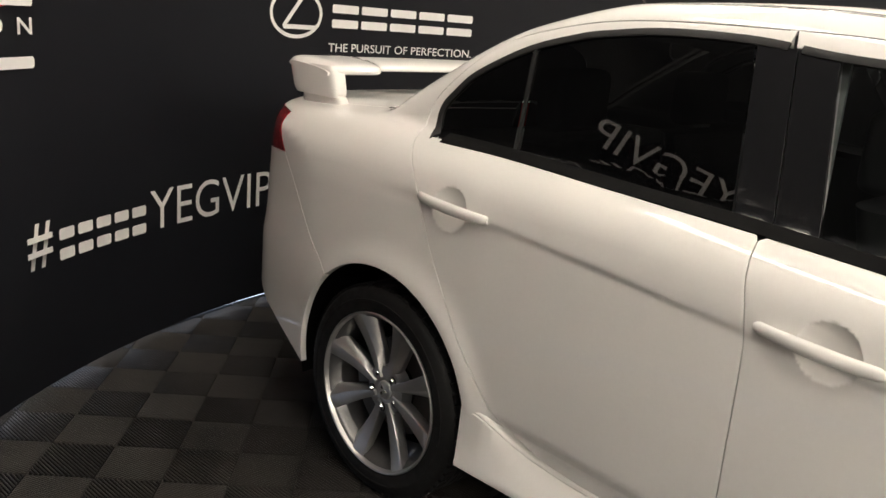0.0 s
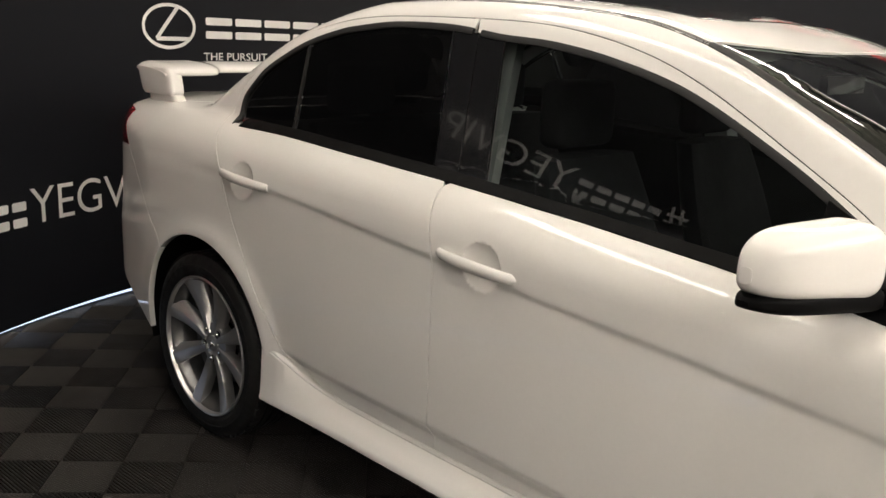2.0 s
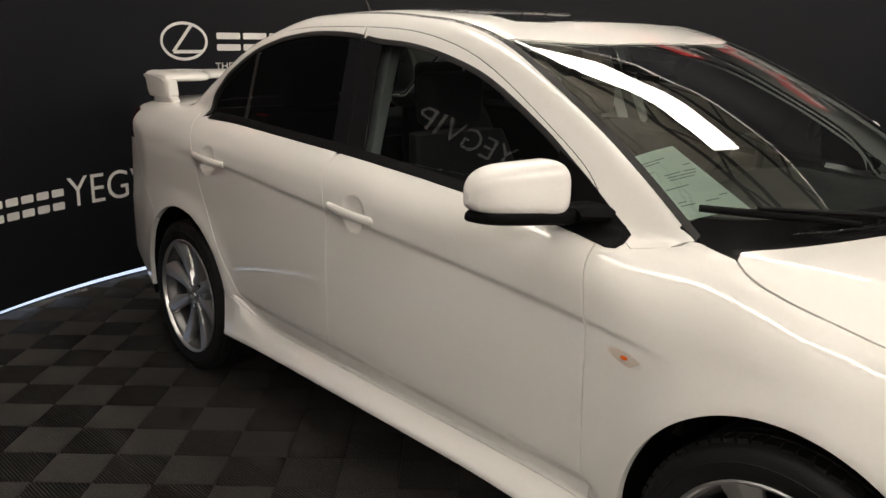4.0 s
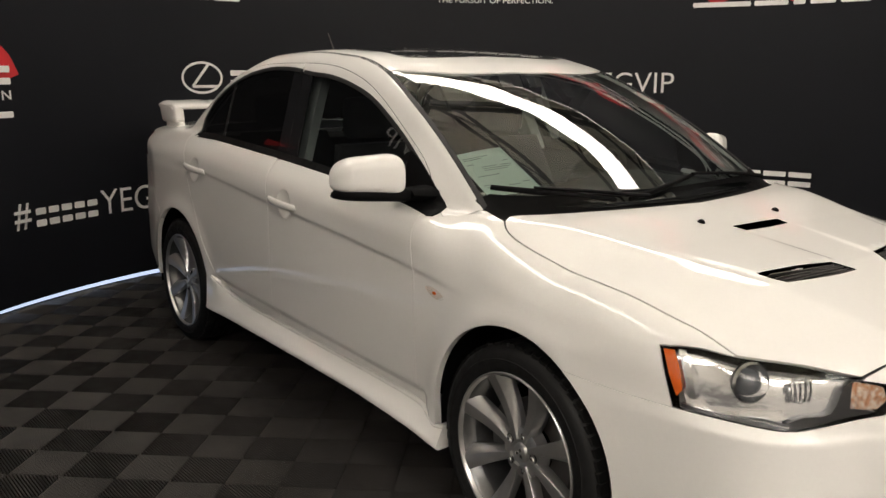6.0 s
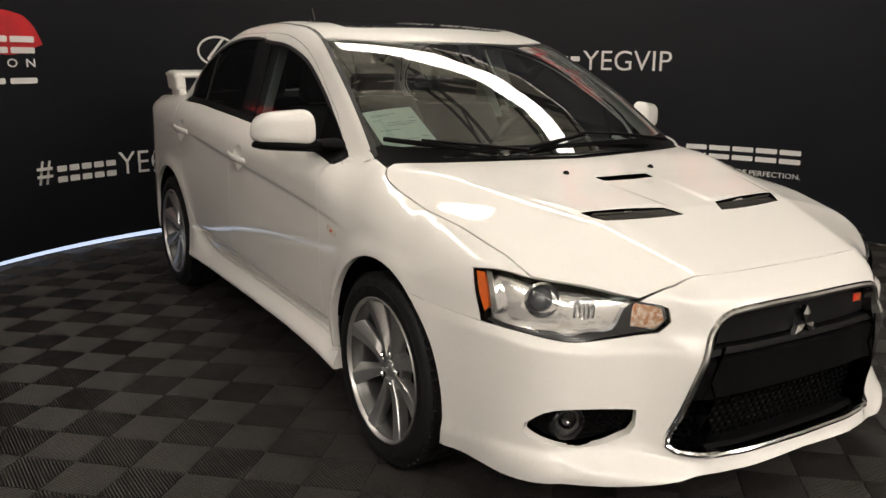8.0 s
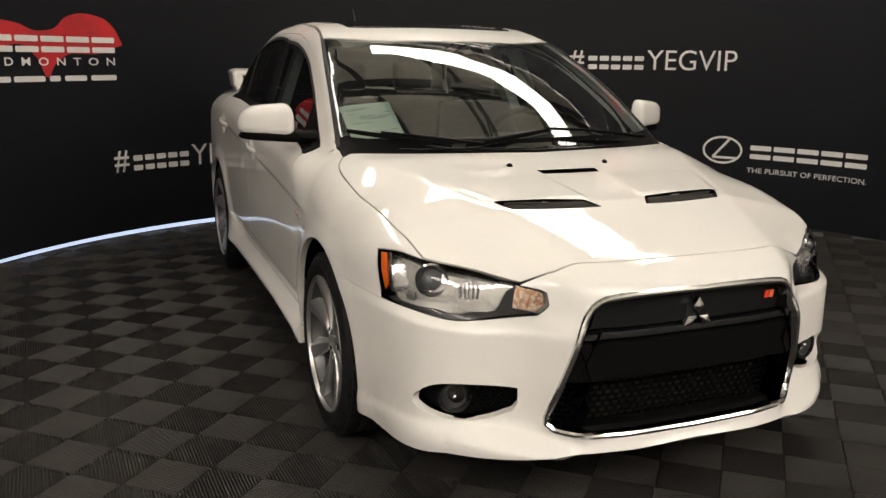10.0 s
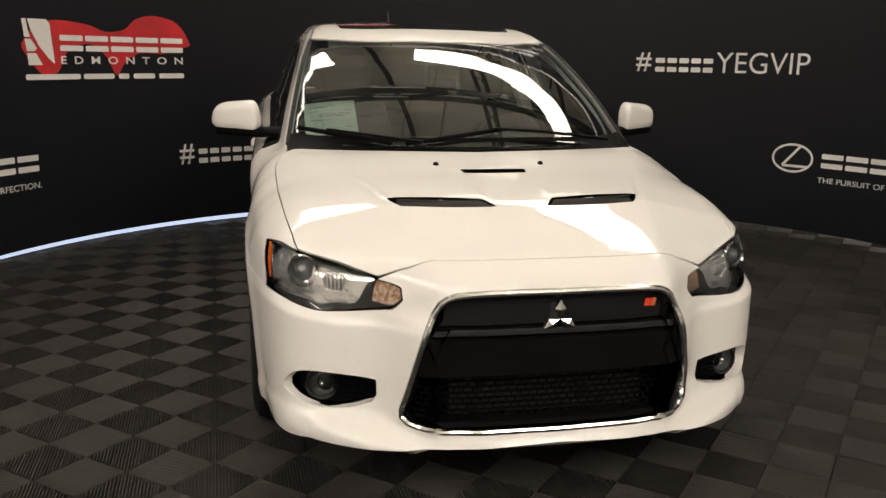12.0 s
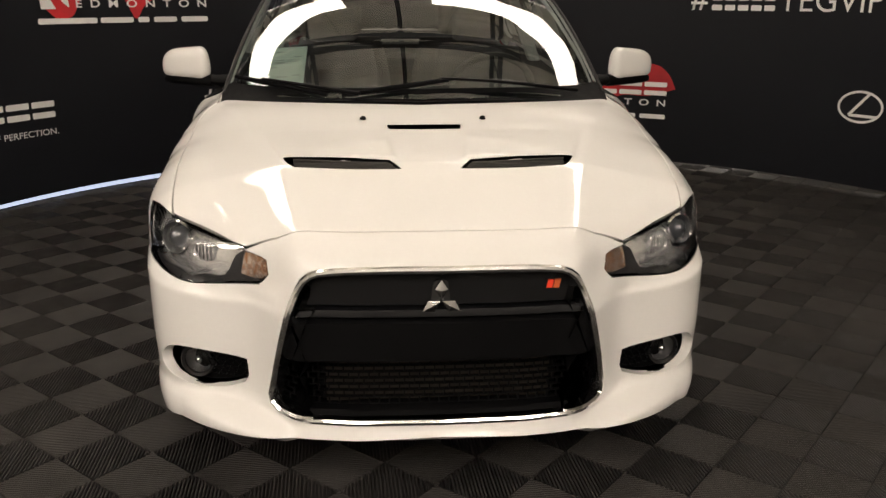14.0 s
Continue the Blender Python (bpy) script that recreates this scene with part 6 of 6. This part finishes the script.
seat(0.0, -0.37, 0.25, car), seat(0.0, 0.37, 0.25, car), seat(-0.90, -0.36, 0.30, car), seat(-0.90, 0.36, 0.30, car)
for side in (1, -1):
    bm = bmesh.new()
    rr = []
    for s in np.linspace(0, 1, 5):
        x, z = -0.285 - 0.06 * s, 1.02 + 0.40 * s
        d = z - 0.98
        y = 0.767 - 0.360 * d - 0.05 * d * d - 0.05
        rr.append([(x - 0.03, side * y, z), (x + 0.075, side * y, z), (x + 0.06, side * (y - 0.05), z), (x - 0.03, side * (y - 0.05), z)])
    loft(bm, rr)
    bmesh.ops.recalc_face_normals(bm, faces=bm.faces)
    part("pillar_cover", bm, TRIM_GREY, car, "light grey inner pillar cover")
    bm = bmesh.new()
    rr = []
    for x in np.linspace(-1.25, 0.85, 16):
        zb = float(np.interp(x, [-1.24, -0.28, 0.43, 0.8], [1.07, 1.035, 0.985, 0.955]))
        rr.append([(x, side * 0.68, 0.34), (x, side * 0.685, zb - 0.03), (x, side * 0.70, zb), (x, side * 0.725, zb - 0.02), (x, side * 0.72, 0.34)])
    loft(bm, rr)
    bmesh.ops.recalc_face_normals(bm, faces=bm.faces)
    part("door_card", bm, DASH, car, "black inner door lining")
bm = bmesh.new()
rr = []
for x in np.linspace(-1.15, 0.34, 14):
    row = []
    for y in np.linspace(-0.50, 0.50, 13):
        row.append((x, y, float(snap([(x, abs(y), 0)], "top")[0][2]) - 0.035))
    rr.append(row)
loft(bm, rr, closed=False)
part("headliner", bm, TRIM_GREY, car, "light grey headliner")
bm = bmesh.new()
loft(bm, [[(x, y, z) for y, z in ((-0.13, 1.30), (0.13, 1.30), (0.13, 1.345), (-0.13, 1.345))] for x in (0.34, 0.36)])
part("inner_mirror", bm, GLOSS_BLACK, car, smooth=False)
bm = bmesh.new()
box(bm, (-1.50, -0.55, 1.00), (-1.10, 0.55, 1.06), 0.02)
part("parcel_shelf", bm, DASH, car)

# ---- the printed sheet behind the windscreen ----
A = [np.array(p) for p in ((0.758, -0.641, 1.140), (0.749, -0.424, 1.159), (0.988, -0.428, 1.030), (0.952, -0.641, 1.023))]
A = [p - np.array((0.008, 0, 0.014)) for p in A]


def sheet_point(u, v, up=0.0):
    p = (A[0] * (1 - u) + A[1] * u) * (1 - v) + (A[3] * (1 - u) + A[2] * u) * v
    return Vector(p + np.array((0.45, 0, 0.88)) * (up + 0.004 * math.sin(math.pi * u)))


sheet = empty("price_sheet", "pale printed window sheet lying behind the windscreen", "sheet")
bm = bmesh.new()
g = [[bm.verts.new(sheet_point(i / 6, j / 6)) for i in range(7)] for j in range(7)]
for j in range(6):
    for i in range(6):
        bm.faces.new((g[j][i], g[j][i + 1], g[j + 1][i + 1], g[j + 1][i]))
bmesh.ops.solidify(bm, geom=bm.faces, thickness=0.0008)
part("paper", bm, PAPER, sheet)
bm = bmesh.new()
for v, rows in ((0.13, [(0.1, 0.6)]), (0.17, [(0.1, 0.45)]), (0.27, [(0.08, 0.92)]), (0.36, [(0.3, 0.6), (0.66, 0.9)]), (0.40, [(0.3, 0.85)]), (0.44, [(0.3, 0.75)]), (0.55, [(0.1, 0.5)]), (0.75, [(0.08, 0.92)]), (0.80, [(0.08, 0.7)])):
    for a, b in rows:
        bm.faces.new([bm.verts.new(sheet_point(u, w, 0.0015)) for u, w in ((a, v), (b, v), (b, v + 0.014), (a, v + 0.014))])
part("print_bars", bm, INK, sheet, smooth=False)

# ---- interlocking ribbed floor tiles ----
SIDE, TURN_T = 0.198, 47.9
TILE0 = Vector((1.500, -1.435, 0))


def tile_mesh():
    """A tile of two by two fields; ribs run at 45 degrees to its sides, turned from field to field."""
    verts, faces = [], []

    def quad(a, b, c, d):
        n = len(verts)
        verts.extend((a, b, c, d))
        faces.append((n, n + 1, n + 2, n + 3))

    h, e = SIDE, 0.0006
    quad((-h + e, -h + e, -0.014), (h - e, -h + e, -0.014), (h - e, h - e, -0.014), (-h + e, h - e, -0.014))
    for s0, s1, p0, p1 in (((-h, -h), (h, -h), 0, 0), ((h, -h), (h, h), 0, 0), ((h, h), (-h, h), 0, 0), ((-h, h), (-h, -h), 0, 0)):
        quad((*s0, -0.018), (*s1, -0.018), (*s1, -0.014), (*s0, -0.014))
    pitch = 0.0150
    for ix in (0, 1):
        for iy in (0, 1):
            x0, y0 = -h + ix * h + 0.002, -h + iy * h + 0.002
            w = h - 0.004
            sgn = 1 if (ix + iy) % 2 == 0 else -1
            # lines u - sgn * v = c within the square
            c = -w if sgn == 1 else 0.0
            top = w if sgn == 1 else 2 * w
            while c < top - pitch * 0.3:
                pts = []
                for cc in (c, c + pitch * 0.26, c + pitch * 0.52):
                    if sgn == 1:
                        a = (max(0, cc), max(0, -cc))
                        b = (min(w, w + cc), min(w, w - cc))
                    else:
                        a = (max(0, cc - w), min(w, cc))
                        b = (min(w, cc), max(0, cc - w))
                    pts.append((a, b))
                (a0, b0), (am, bm_), (a1, b1) = pts
                P = lambda p, z: (x0 + min(max(p[0], 0), w), y0 + min(max(p[1], 0), w), z)
                quad(P(a0, -0.0013), P(b0, -0.0013), P(bm_, 0), P(am, 0))
                quad(P(am, 0), P(bm_, 0), P(b1, -0.0013), P(a1, -0.0013))
                quad(P(a0, -0.014), P(b0, -0.014), P(b0, -0.0013), P(a0, -0.0013))
                quad(P(a1, -0.014), P(b1, -0.014), P(b1, -0.0013), P(a1, -0.0013))
                c += pitch
    me = bpy.data.meshes.new("tile")
    me.from_pydata(verts, [], faces)
    bmt = bmesh.new()
    bmt.from_mesh(me)
    for f in bmt.faces:
        if f.normal.z < -0.5:
            f.normal_flip()
    bmt.to_mesh(me)
    bmt.free()
    me.materials.append(TILE)
    return me


tile = tile_mesh()
turn = Matrix.Rotation(radians(TURN_T), 4, "Z")
near, rest = [], []
for i in range(-20, 21):
    for j in range(-20, 21):
        p = TILE0 + turn @ Vector(((2 * i + 0.5) * SIDE, (2 * j + 0.5) * SIDE, 0))
        d = math.hypot(p.x - CX, p.y - CY)
        if d < 3.75 or (p.x > 0 and abs(p.y) < 4.2 and p.x < 4.6):
            (near if d < 3.62 and len(near) < 300 else rest).append(p)
for p in near:
    ob = new("tile", tile)
    ob.parent = floor
    ob.matrix_basis = Matrix.Translation(p) @ turn
bm = bmesh.new()
for p in rest:
    n0 = len(bm.verts)
    bm.from_mesh(tile)
    bm.verts.ensure_lookup_table()
    bmesh.ops.transform(bm, matrix=Matrix.Translation(p) @ turn, verts=bm.verts[n0:])
me = mesh_of(bm, "tile_rest")
if not me.materials:
    me.materials.append(TILE)
ob = new("tile_rest", me)
ob.parent = floor
tagged(ob, kind="stuff")
